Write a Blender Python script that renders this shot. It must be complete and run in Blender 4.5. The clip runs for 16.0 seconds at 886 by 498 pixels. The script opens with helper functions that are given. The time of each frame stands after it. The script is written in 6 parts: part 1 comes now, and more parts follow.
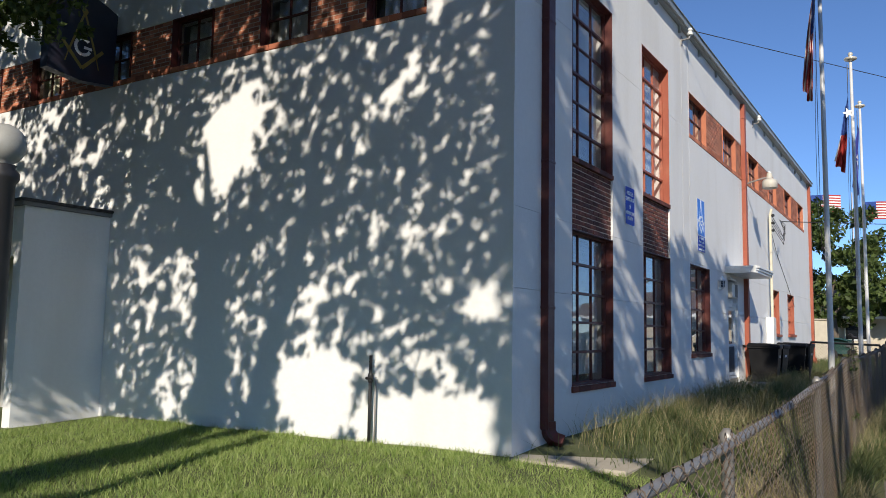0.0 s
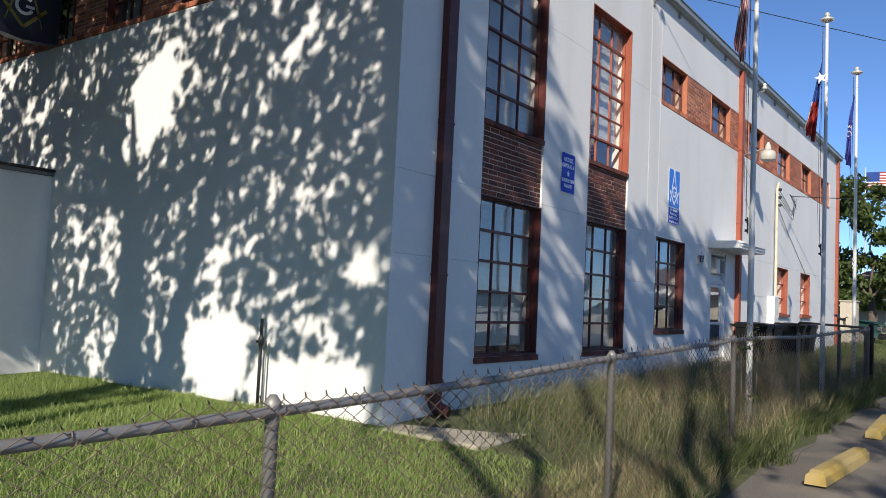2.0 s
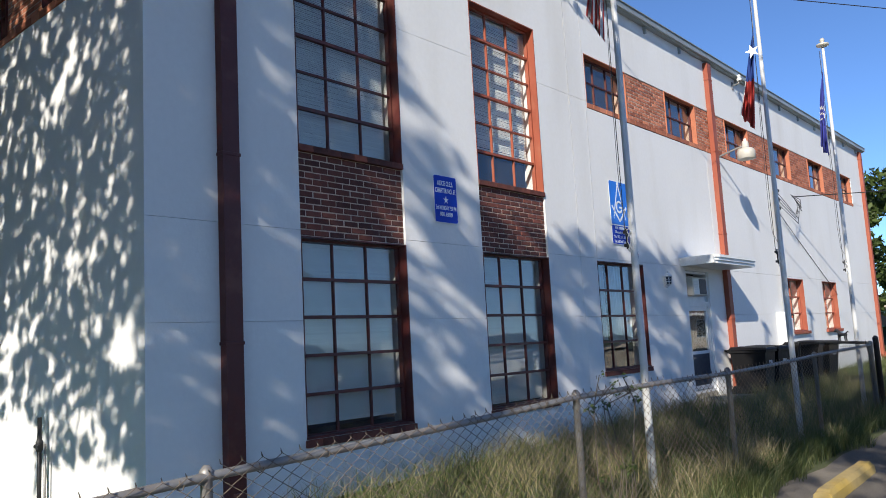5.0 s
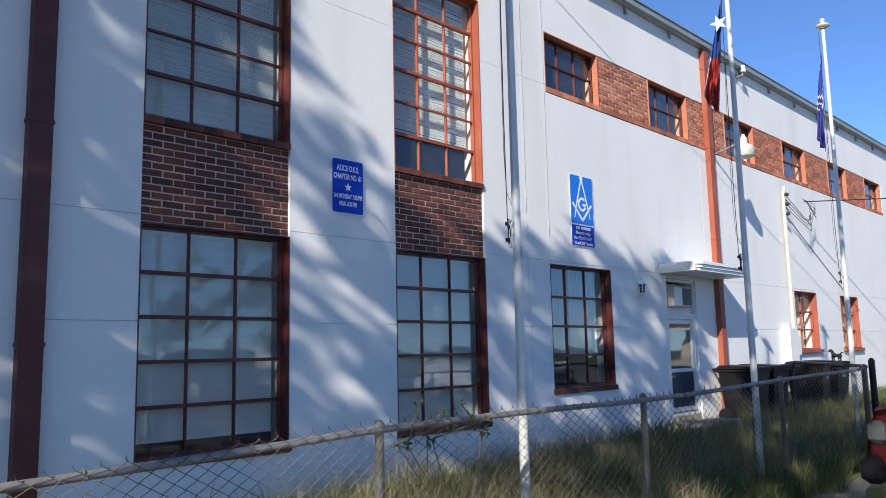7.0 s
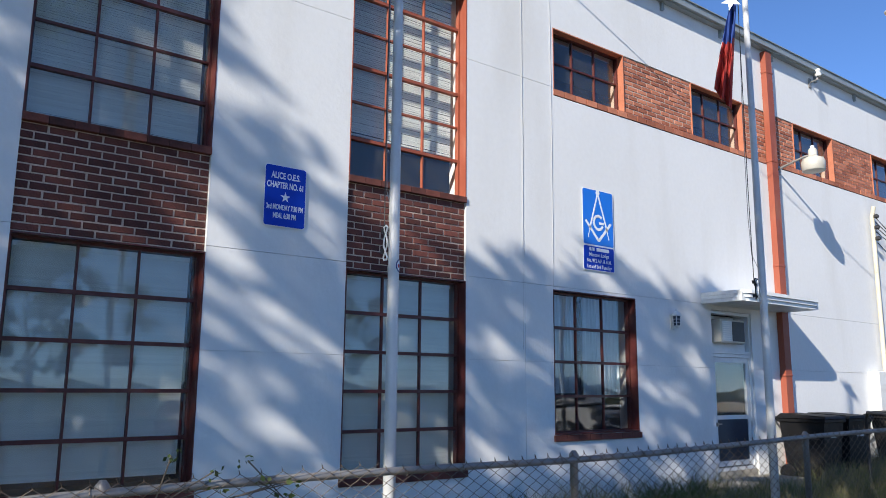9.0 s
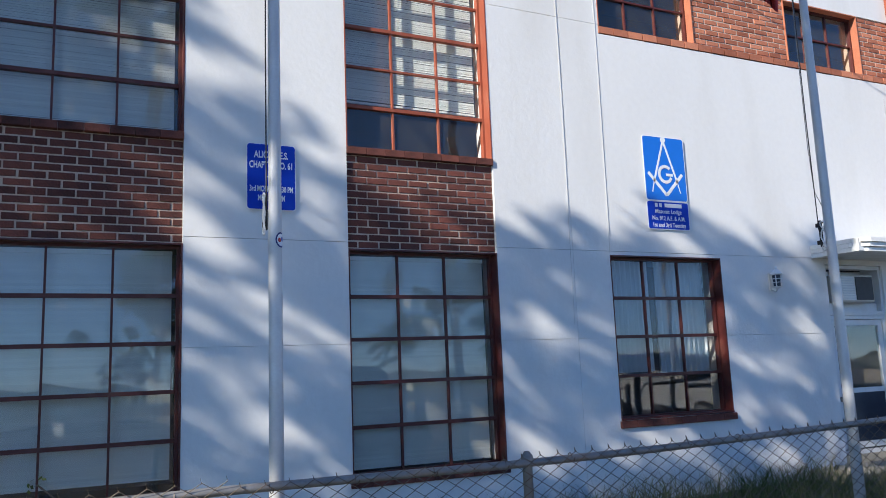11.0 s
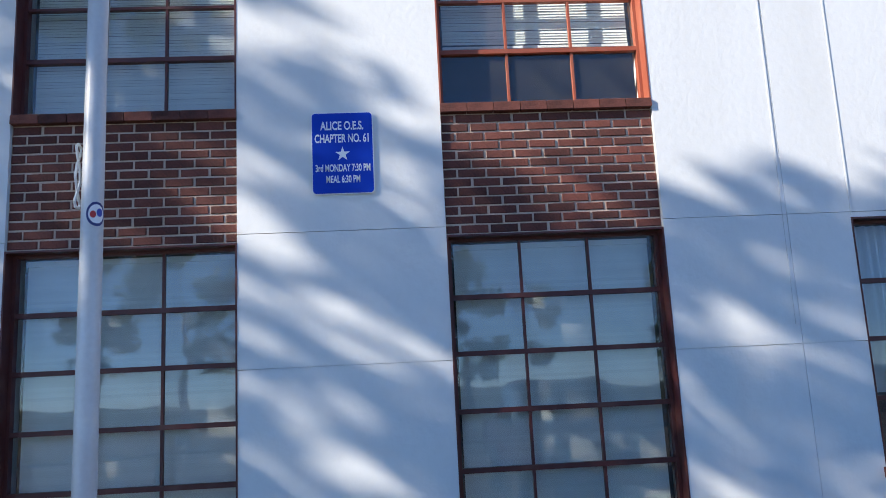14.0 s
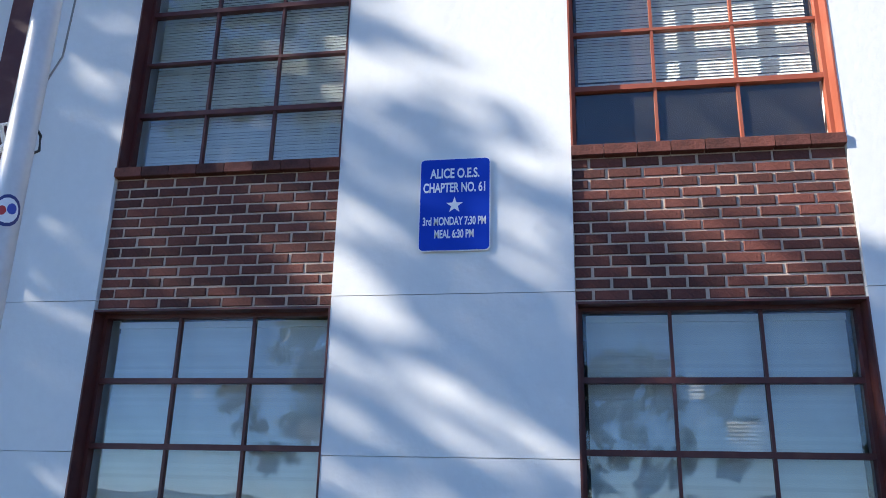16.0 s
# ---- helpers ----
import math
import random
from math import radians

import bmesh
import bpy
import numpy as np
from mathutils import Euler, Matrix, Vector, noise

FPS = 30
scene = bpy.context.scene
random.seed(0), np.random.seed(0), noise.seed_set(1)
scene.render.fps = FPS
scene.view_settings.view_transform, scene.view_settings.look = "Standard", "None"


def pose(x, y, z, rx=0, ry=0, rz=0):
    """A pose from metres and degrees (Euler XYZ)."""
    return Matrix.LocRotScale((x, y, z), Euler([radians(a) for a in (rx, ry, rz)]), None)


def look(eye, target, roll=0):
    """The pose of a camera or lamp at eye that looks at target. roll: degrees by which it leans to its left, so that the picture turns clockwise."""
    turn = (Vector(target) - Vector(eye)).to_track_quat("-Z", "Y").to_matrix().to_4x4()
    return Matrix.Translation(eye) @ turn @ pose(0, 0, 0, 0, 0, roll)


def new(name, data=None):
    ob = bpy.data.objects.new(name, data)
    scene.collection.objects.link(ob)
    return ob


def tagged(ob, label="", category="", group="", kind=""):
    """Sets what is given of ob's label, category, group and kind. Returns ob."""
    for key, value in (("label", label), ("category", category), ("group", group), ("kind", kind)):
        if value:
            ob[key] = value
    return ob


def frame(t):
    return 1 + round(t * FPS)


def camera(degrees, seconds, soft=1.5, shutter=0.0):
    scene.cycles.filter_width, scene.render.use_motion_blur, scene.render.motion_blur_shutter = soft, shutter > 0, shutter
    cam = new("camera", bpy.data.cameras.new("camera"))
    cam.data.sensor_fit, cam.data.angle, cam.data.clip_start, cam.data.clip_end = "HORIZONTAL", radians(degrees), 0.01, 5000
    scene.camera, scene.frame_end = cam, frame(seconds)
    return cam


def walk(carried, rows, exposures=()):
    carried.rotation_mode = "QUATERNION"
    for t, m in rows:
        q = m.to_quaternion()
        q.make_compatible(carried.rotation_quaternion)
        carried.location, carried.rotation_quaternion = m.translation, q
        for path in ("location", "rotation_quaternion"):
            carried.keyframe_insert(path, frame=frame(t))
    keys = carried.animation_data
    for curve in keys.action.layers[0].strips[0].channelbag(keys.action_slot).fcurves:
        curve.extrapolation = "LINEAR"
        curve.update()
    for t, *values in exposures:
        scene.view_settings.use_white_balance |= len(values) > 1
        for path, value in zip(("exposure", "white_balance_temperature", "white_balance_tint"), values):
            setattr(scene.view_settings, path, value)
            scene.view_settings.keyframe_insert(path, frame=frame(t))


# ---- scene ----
cam = camera(59.0, 16.0, soft=0.9)
METRES, EYE, TILT, LEAN, TURN = 15.0, 1.56, 0.0, 0.0, 31.9
ROWS = [
    (0.0, 0.0, 0.0, 0.0, -0.11, 5.93, -1.03),
    (0.5, 0.0325, -0.0066, 0.0003, 1.16, 5.1, 0.58),
    (1.0, 0.0623, -0.0041, -0.0013, 1.38, 4.02, -0.7),
    (1.5, 0.0963, 0.0089, -0.001, 1.37, 4.32, -2.71),
    (2.0, 0.1345, 0.0259, -0.0001, 4.21, 3.76, -2.68),
    (2.5, 0.1663, 0.0487, 0.0032, 10.06, 5.24, -0.78),
    (3.0, 0.1977, 0.0722, 0.0072, 12.72, 6.96, 1.01),
    (3.5, 0.2246, 0.0995, 0.0038, 11.95, 6.04, 0.38),
    (4.0, 0.2484, 0.1255, 0.0064, 10.61, 5.42, -1.66),
    (4.5, 0.2716, 0.1458, 0.0107, 9.69, 4.8, 0.08),
    (5.0, 0.2936, 0.1728, 0.0114, 9.27, 7.04, 3.05),
    (7.5, 0.4089, 0.3066, 0.0112, 13.97, 7.96, 0.39),
    (8.0, 0.4324, 0.3344, 0.0122, 16.24, 8.85, -0.35),
    (8.5, 0.45, 0.3615, 0.0125, 18.48, 9.28, -0.75),
    (9.0, 0.4679, 0.3898, 0.0139, 20.43, 9.88, -0.49),
    (11.5, 0.5443, 0.5118, 0.0162, 37.51, 8.71, 2.5),
    (12.0, 0.5502, 0.5404, 0.0163, 41.56, 9.31, 2.77),
    (12.5, 0.5485, 0.5675, 0.0155, 43.13, 10.01, 3.64),
    (13.0, 0.5414, 0.5977, 0.0176, 46.14, 10.96, 3.43),
    (13.5, 0.5342, 0.6253, 0.0194, 50.56, 10.9, 2.26),
    (14.0, 0.5175, 0.6465, 0.0216, 54.95, 9.96, 2.82),
    (14.5, 0.5046, 0.6707, 0.0176, 62.89, 10.49, 1.51),
    (15.0, 0.4954, 0.6861, 0.0194, 68.19, 10.72, 0.11),
    (15.5, 0.4833, 0.6965, 0.0188, 68.78, 13.33, -0.0),
    (16.0, 0.4749, 0.7023, 0.0206, 67.59, 17.32, -1.27),
]
walk(cam, [(t, pose(0, 0, EYE, TILT, LEAN, TURN) @ pose(METRES * x, METRES * y, METRES * z, 90 + pitch, roll, yaw)) for t, x, y, z, yaw, pitch, roll in ROWS],
     exposures=[(0.0, 0.71, 6700, 10), (2.5, 0.8, 6600, 10), (5.0, 0.96, 6500, 10), (7.5, 1.12, 6350, 10), (9.0, 1.12, 6350, 10), (12.5, 1.32, 6400, 10), (14.5, 1.58, 6300, 10), (15.2, 1.7, 6400, 10), (16.0, 1.66, 6300, 10)])

# ---- world, sun ----
SUN = Vector((0.307, -0.81, 0.5)).normalized()      # towards the sun
world = bpy.data.worlds.new("sky")
scene.world = world
world.use_nodes = True
wn = world.node_tree.nodes
sky = wn.new("ShaderNodeTexSky")
sky.sky_type = "NISHITA"
sky.sun_disc = False
sky.sun_elevation = math.asin(SUN.z)
sky.sun_rotation = math.atan2(SUN.x, SUN.y)
sky.altitude, sky.air_density, sky.dust_density, sky.ozone_density = 2000, 0.8, 0.0, 7.0
world.node_tree.links.new(sky.outputs[0], wn["Background"].inputs[0])
wn["Background"].inputs[1].default_value = 0.098
sun_data = bpy.data.lights.new("sun", "SUN")
sun_data.energy, sun_data.angle, sun_data.color = 3.45, radians(0.45), (1.0, 0.92, 0.8)
sun_ob = new("sun", sun_data)
sun_ob.matrix_world = look((0, 0, 30), Vector((0, 0, 30)) - SUN)

rng = np.random.default_rng(7)


# ---- materials ----
def mat(name, color, rough=0.6, metal=0.0, var=0.12, scale=6.0, bump=0.0, bump_scale=60.0, fine=0.06, fine_scale=70.0,
        stain=None, stain_amount=0.0, stain_scale=(1, 1, 1), per_object=0.0, per_island=0.0, spec=0.5, tint=None):
    """A painted or natural surface with variation at two scales, optional stains and relief."""
    m = bpy.data.materials.new(name)
    m.use_nodes = True
    n, l = m.node_tree.nodes, m.node_tree.links
    b = n["Principled BSDF"]
    b.inputs["Roughness"].default_value = rough
    b.inputs["Metallic"].default_value = metal
    b.inputs["Specular IOR Level"].default_value = spec
    co = n.new("ShaderNodeTexCoord")
    def noise_at(sc, detail=4.0, vec=None):
        t = n.new("ShaderNodeTexNoise")
        t.inputs["Scale"].default_value = sc
        t.inputs["Detail"].default_value = detail
        l.new(vec or co.outputs["Object"], t.inputs["Vector"])
        return t.outputs["Fac"]
    def math_node(op, a, bb):
        t = n.new("ShaderNodeMath")
        t.operation = op
        for i, v in enumerate((a, bb)):
            if isinstance(v, (int, float)):
                t.inputs[i].default_value = v
            else:
                l.new(v, t.inputs[i])
        return t.outputs[0]
    def spread(fac, amount):
        return math_node("MULTIPLY", math_node("SUBTRACT", fac, 0.5), 2 * amount)
    total = math_node("ADD", spread(noise_at(scale), var * 1.6), spread(noise_at(fine_scale, 3.0), fine * 1.6))
    if per_object:
        oi = n.new("ShaderNodeObjectInfo")
        total = math_node("ADD", total, spread(oi.outputs["Random"], per_object))
    if per_island:
        ge = n.new("ShaderNodeNewGeometry")
        total = math_node("ADD", total, spread(ge.outputs["Random Per Island"], per_island))
    val = math_node("ADD", total, 1.0)
    mul = n.new("ShaderNodeVectorMath")
    mul.operation = "SCALE"
    rgb = n.new("ShaderNodeRGB")
    rgb.outputs[0].default_value = (*color, 1)
    base = rgb.outputs[0]
    if tint:
        src = noise_at(scale * 0.7 + 0.3, 2.0)
        if per_island:
            src = n.new("ShaderNodeNewGeometry").outputs["Random Per Island"]
        if per_object:
            src = n.new("ShaderNodeObjectInfo").outputs["Random"]
        mx = n.new("ShaderNodeMix")
        mx.data_type = "RGBA"
        l.new(src, mx.inputs[0])
        l.new(base, mx.inputs[6])
        mx.inputs[7].default_value = (*tint, 1)
        base = mx.outputs[2]
    l.new(base, mul.inputs[0])
    l.new(val, mul.inputs["Scale"])
    col = mul.outputs[0]
    if stain:
        mp = n.new("ShaderNodeMapping")
        mp.inputs["Scale"].default_value = stain_scale
        l.new(co.outputs["Object"], mp.inputs["Vector"])
        f = noise_at(1.0, 6.0, mp.outputs[0])
        ramp = n.new("ShaderNodeValToRGB")
        ramp.color_ramp.elements[0].position, ramp.color_ramp.elements[1].position = 0.52, 0.78
        ramp.color_ramp.elements[1].color = (stain_amount,) * 3 + (1,)
        l.new(f, ramp.inputs[0])
        mx = n.new("ShaderNodeMix")
        mx.data_type = "RGBA"
        l.new(ramp.outputs[0], mx.inputs[0])
        l.new(col, mx.inputs[6])
        mx.inputs[7].default_value = (*stain, 1)
        col = mx.outputs[2]
    l.new(col, b.inputs["Base Color"])
    rr = math_node("ADD", spread(noise_at(scale * 2.3), 0.12), rough)
    l.new(rr, b.inputs["Roughness"])
    if bump:
        bp = n.new("ShaderNodeBump")
        bp.inputs["Strength"].default_value = 1.0
        bp.inputs["Distance"].default_value = bump
        l.new(noise_at(bump_scale, 5.0), bp.inputs["Height"])
        l.new(bp.outputs[0], b.inputs["Normal"])
    return m


def glass_mat(name, tint=(0.96, 0.98, 0.97), ior=1.55, dirt=0.045):
    """A window pane: clear, with a mirror gloss by Fresnel and a thin film of dust."""
    m = bpy.data.materials.new(name)
    m.use_nodes = True
    n, l = m.node_tree.nodes, m.node_tree.links
    out = n["Material Output"]
    n.remove(n["Principled BSDF"])
    tr, gl, mx, fr = (n.new("ShaderNode" + k) for k in ("BsdfTransparent", "BsdfGlossy", "MixShader", "Fresnel"))
    df, mx2, no, co = (n.new("ShaderNode" + k) for k in ("BsdfDiffuse", "MixShader", "TexNoise", "TexCoord"))
    tr.inputs[0].default_value = (*tint, 1)
    gl.inputs["Roughness"].default_value = 0.012
    gl.inputs[0].default_value = (0.95, 0.97, 1, 1)
    fr.inputs[0].default_value = ior
    bp = n.new("ShaderNodeBump")
    wv = n.new("ShaderNodeTexNoise")
    wv.inputs["Scale"].default_value = 2.2
    wv.inputs["Detail"].default_value = 0.0
    l.new(co.outputs["Object"], wv.inputs["Vector"])
    bp.inputs["Distance"].default_value = 0.003
    l.new(wv.outputs[0], bp.inputs["Height"])
    l.new(bp.outputs[0], gl.inputs["Normal"])
    boost = n.new("ShaderNodeMath")
    boost.operation = "MULTIPLY"
    boost.inputs[1].default_value = 1.6
    boost.use_clamp = True
    l.new(fr.outputs[0], boost.inputs[0])
    l.new(boost.outputs[0], mx.inputs[0])
    l.new(tr.outputs[0], mx.inputs[1])
    l.new(gl.outputs[0], mx.inputs[2])
    no.inputs["Scale"].default_value = 5
    l.new(co.outputs["Object"], no.inputs["Vector"])
    dm = n.new("ShaderNodeMath")
    dm.operation = "MULTIPLY"
    dm.inputs[1].default_value = dirt * 2
    l.new(no.outputs[0], dm.inputs[0])
    df.inputs[0].default_value = (0.6, 0.6, 0.57, 1)
    l.new(dm.outputs[0], mx2.inputs[0])
    l.new(mx.outputs[0], mx2.inputs[1])
    l.new(df.outputs[0], mx2.inputs[2])
    l.new(mx2.outputs[0], out.inputs[0])
    return m


def leaf_mat(name, color, tint, trans=0.25):
    m = mat(name, color, 0.55, var=0.1, per_island=0.3, tint=tint, spec=0.3)
    n, l = m.node_tree.nodes, m.node_tree.links
    b, out = n["Principled BSDF"], n["Material Output"]
    t, mx = n.new("ShaderNodeBsdfTranslucent"), n.new("ShaderNodeMixShader")
    t.inputs[0].default_value = (color[0] * 1.6, color[1] * 1.6, color[2], 1)
    mx.inputs[0].default_value = trans
    l.new(b.outputs[0], mx.inputs[1])
    l.new(t.outputs[0], mx.inputs[2])
    l.new(mx.outputs[0], out.inputs[0])
    return m


STUCCO = mat("white_stucco", (0.74, 0.745, 0.74), 0.85, var=0.035, scale=0.7, fine=0.025, fine_scale=14, bump=0.0025, bump_scale=22,
             stain=(0.47, 0.44, 0.38), stain_amount=0.28, stain_scale=(1.2, 1.2, 0.22))
STUCCO_BASE = mat("grey_render_base", (0.58, 0.58, 0.57), 0.9, var=0.1, scale=1.2, fine=0.06, bump=0.004, bump_scale=25,
                  stain=(0.3, 0.28, 0.22), stain_amount=0.4, stain_scale=(1.5, 1.5, 1.0))
JOINT = mat("joint_shadow_gap", (0.36, 0.36, 0.37), 0.9)
# one red paint in two tones: shade and sunlight put into the colour
RED_SHADED = mat("oxide_red_paint_shaded", (0.085, 0.016, 0.013), 0.5, var=0.14, scale=4, fine=0.08, fine_scale=40,
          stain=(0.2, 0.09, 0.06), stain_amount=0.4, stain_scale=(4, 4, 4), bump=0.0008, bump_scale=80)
RED_LIT = mat("oxide_red_paint_lit", (0.29, 0.07, 0.036), 0.6, var=0.12, scale=3, fine=0.06,
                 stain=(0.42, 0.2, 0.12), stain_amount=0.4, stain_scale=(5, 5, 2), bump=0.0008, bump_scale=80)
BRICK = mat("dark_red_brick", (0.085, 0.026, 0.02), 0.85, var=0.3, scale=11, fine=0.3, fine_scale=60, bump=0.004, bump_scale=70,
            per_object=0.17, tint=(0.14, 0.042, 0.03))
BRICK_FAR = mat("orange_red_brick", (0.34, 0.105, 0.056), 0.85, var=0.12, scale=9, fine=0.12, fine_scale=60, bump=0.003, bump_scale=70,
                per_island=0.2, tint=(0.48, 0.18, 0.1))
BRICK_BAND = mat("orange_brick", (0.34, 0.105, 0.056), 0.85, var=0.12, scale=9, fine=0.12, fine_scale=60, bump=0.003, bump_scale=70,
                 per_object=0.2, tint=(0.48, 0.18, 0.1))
MORTAR = mat("pale_mortar", (0.52, 0.41, 0.33), 0.95, var=0.1, scale=10, fine=0.1, bump=0.002, bump_scale=90)
GLASS = glass_mat("window_glass")
BLIND = mat("blind_slats", (0.84, 0.87, 0.84), 0.55, var=0.05, scale=2, fine=0.03, per_island=0.05)
CURTAIN = mat("pale_curtain", (0.62, 0.66, 0.7), 0.9, var=0.12, scale=3, fine=0.05)
CURTAIN_WARM = mat("cream_curtain", (0.66, 0.6, 0.48), 0.9, var=0.12, scale=3)
# near-black, so that the rooms' dimness is in the colour
DARK = mat("unlit_room_dark", (0.06, 0.065, 0.075), 0.9, var=0.2, scale=1)
ROOFING = mat("grey_roofing", (0.2, 0.2, 0.2), 0.9, var=0.15, scale=1, bump=0.01, bump_scale=20)
GUTTER = mat("grey_gutter_metal", (0.33, 0.36, 0.35), 0.45, metal=0.35, var=0.12, scale=3, stain=(0.2, 0.17, 0.14), stain_amount=0.5, stain_scale=(6, 1, 6))
CANOPY = mat("white_canopy_metal", (0.74, 0.75, 0.73), 0.4, var=0.06, scale=4, stain=(0.4, 0.38, 0.33), stain_amount=0.4, stain_scale=(8, 1.5, 8))
DOORMAT = mat("white_door_frame", (0.66, 0.68, 0.69), 0.45, var=0.05, stain=(0.4, 0.4, 0.38), stain_amount=0.3, stain_scale=(5, 5, 2))
NAVY = mat("dark_blue_panel", (0.02, 0.032, 0.055), 0.4, var=0.15)
BLUE1 = mat("royal_blue_sign", (0.004, 0.045, 0.46), 0.5, var=0.04, scale=5, fine=0.02, spec=0.2)
BLUE2 = mat("bright_blue_sign", (0.01, 0.16, 0.66), 0.35, var=0.05, scale=5, fine=0.02)
SIGNWHITE = mat("sign_white", (0.8, 0.82, 0.84), 0.4, var=0.03)
GALV = mat("galvanized_steel", (0.27, 0.262, 0.25), 0.5, metal=0.4, var=0.15, scale=9, fine=0.1, stain=(0.2, 0.13, 0.09), stain_amount=0.55, stain_scale=(7, 3, 7))
WIRE = mat("galvanized_wire", (0.17, 0.135, 0.105), 0.6, metal=0.15, var=0.2, scale=3, stain=(0.24, 0.13, 0.075), stain_amount=0.8, stain_scale=(2, 2, 2))
POLE = mat("white_pole_paint", (0.6, 0.61, 0.61), 0.38, metal=0.08, var=0.1, scale=5, fine=0.05, stain=(0.35, 0.33, 0.3), stain_amount=0.35, stain_scale=(9, 9, 1.5))
BLACK = mat("black_plastic", (0.006, 0.006, 0.007), 0.55, spec=0.25, var=0.2, scale=4, stain=(0.02, 0.02, 0.018), stain_amount=0.4, stain_scale=(4, 4, 4))
BLACKMETAL = mat("black_painted_metal", (0.02, 0.02, 0.022), 0.5, var=0.2)
CABLE = mat("black_cable", (0.02, 0.02, 0.02), 0.6)
CONCRETE = mat("weathered_concrete", (0.4, 0.36, 0.29), 0.9, var=0.16, scale=2.5, fine=0.1, fine_scale=40, bump=0.006, bump_scale=30,
               stain=(0.2, 0.18, 0.14), stain_amount=0.5, stain_scale=(2, 2, 2))
ASPHALT = mat("old_asphalt", (0.15, 0.135, 0.115), 0.92, var=0.2, scale=0.8, fine=0.25, fine_scale=55, bump=0.008, bump_scale=90,
              stain=(0.34, 0.29, 0.22), stain_amount=0.7, stain_scale=(0.9, 0.9, 0.9))
YELLOW = mat("worn_yellow_paint", (0.4, 0.3, 0.12), 0.8, var=0.15, scale=8, stain=(0.6, 0.38, 0.03), stain_amount=0.95, stain_scale=(2, 1.1, 2), bump=0.003, bump_scale=50)
SOIL = mat("lawn_soil", (0.075, 0.09, 0.032), 0.95, var=0.25, scale=1.3, fine=0.3, fine_scale=30, bump=0.02, bump_scale=40,
           stain=(0.15, 0.12, 0.06), stain_amount=0.6, stain_scale=(0.8, 0.8, 0.8))
GRASS = leaf_mat("lawn_grass", (0.15, 0.245, 0.055), (0.36, 0.41, 0.16), 0.38)
TALL = leaf_mat("tall_grass", (0.055, 0.09, 0.028), (0.16, 0.17, 0.075), 0.3)
STRAW = leaf_mat("straw_grass", (0.24, 0.205, 0.1), (0.42, 0.36, 0.22), 0.3)
LEAF = leaf_mat("oak_leaf", (0.042, 0.07, 0.018), (0.08, 0.11, 0.028), 0.22)
BARK = mat("grey_bark", (0.11, 0.09, 0.07), 0.95, var=0.25, scale=6, bump=0.03, bump_scale=14)


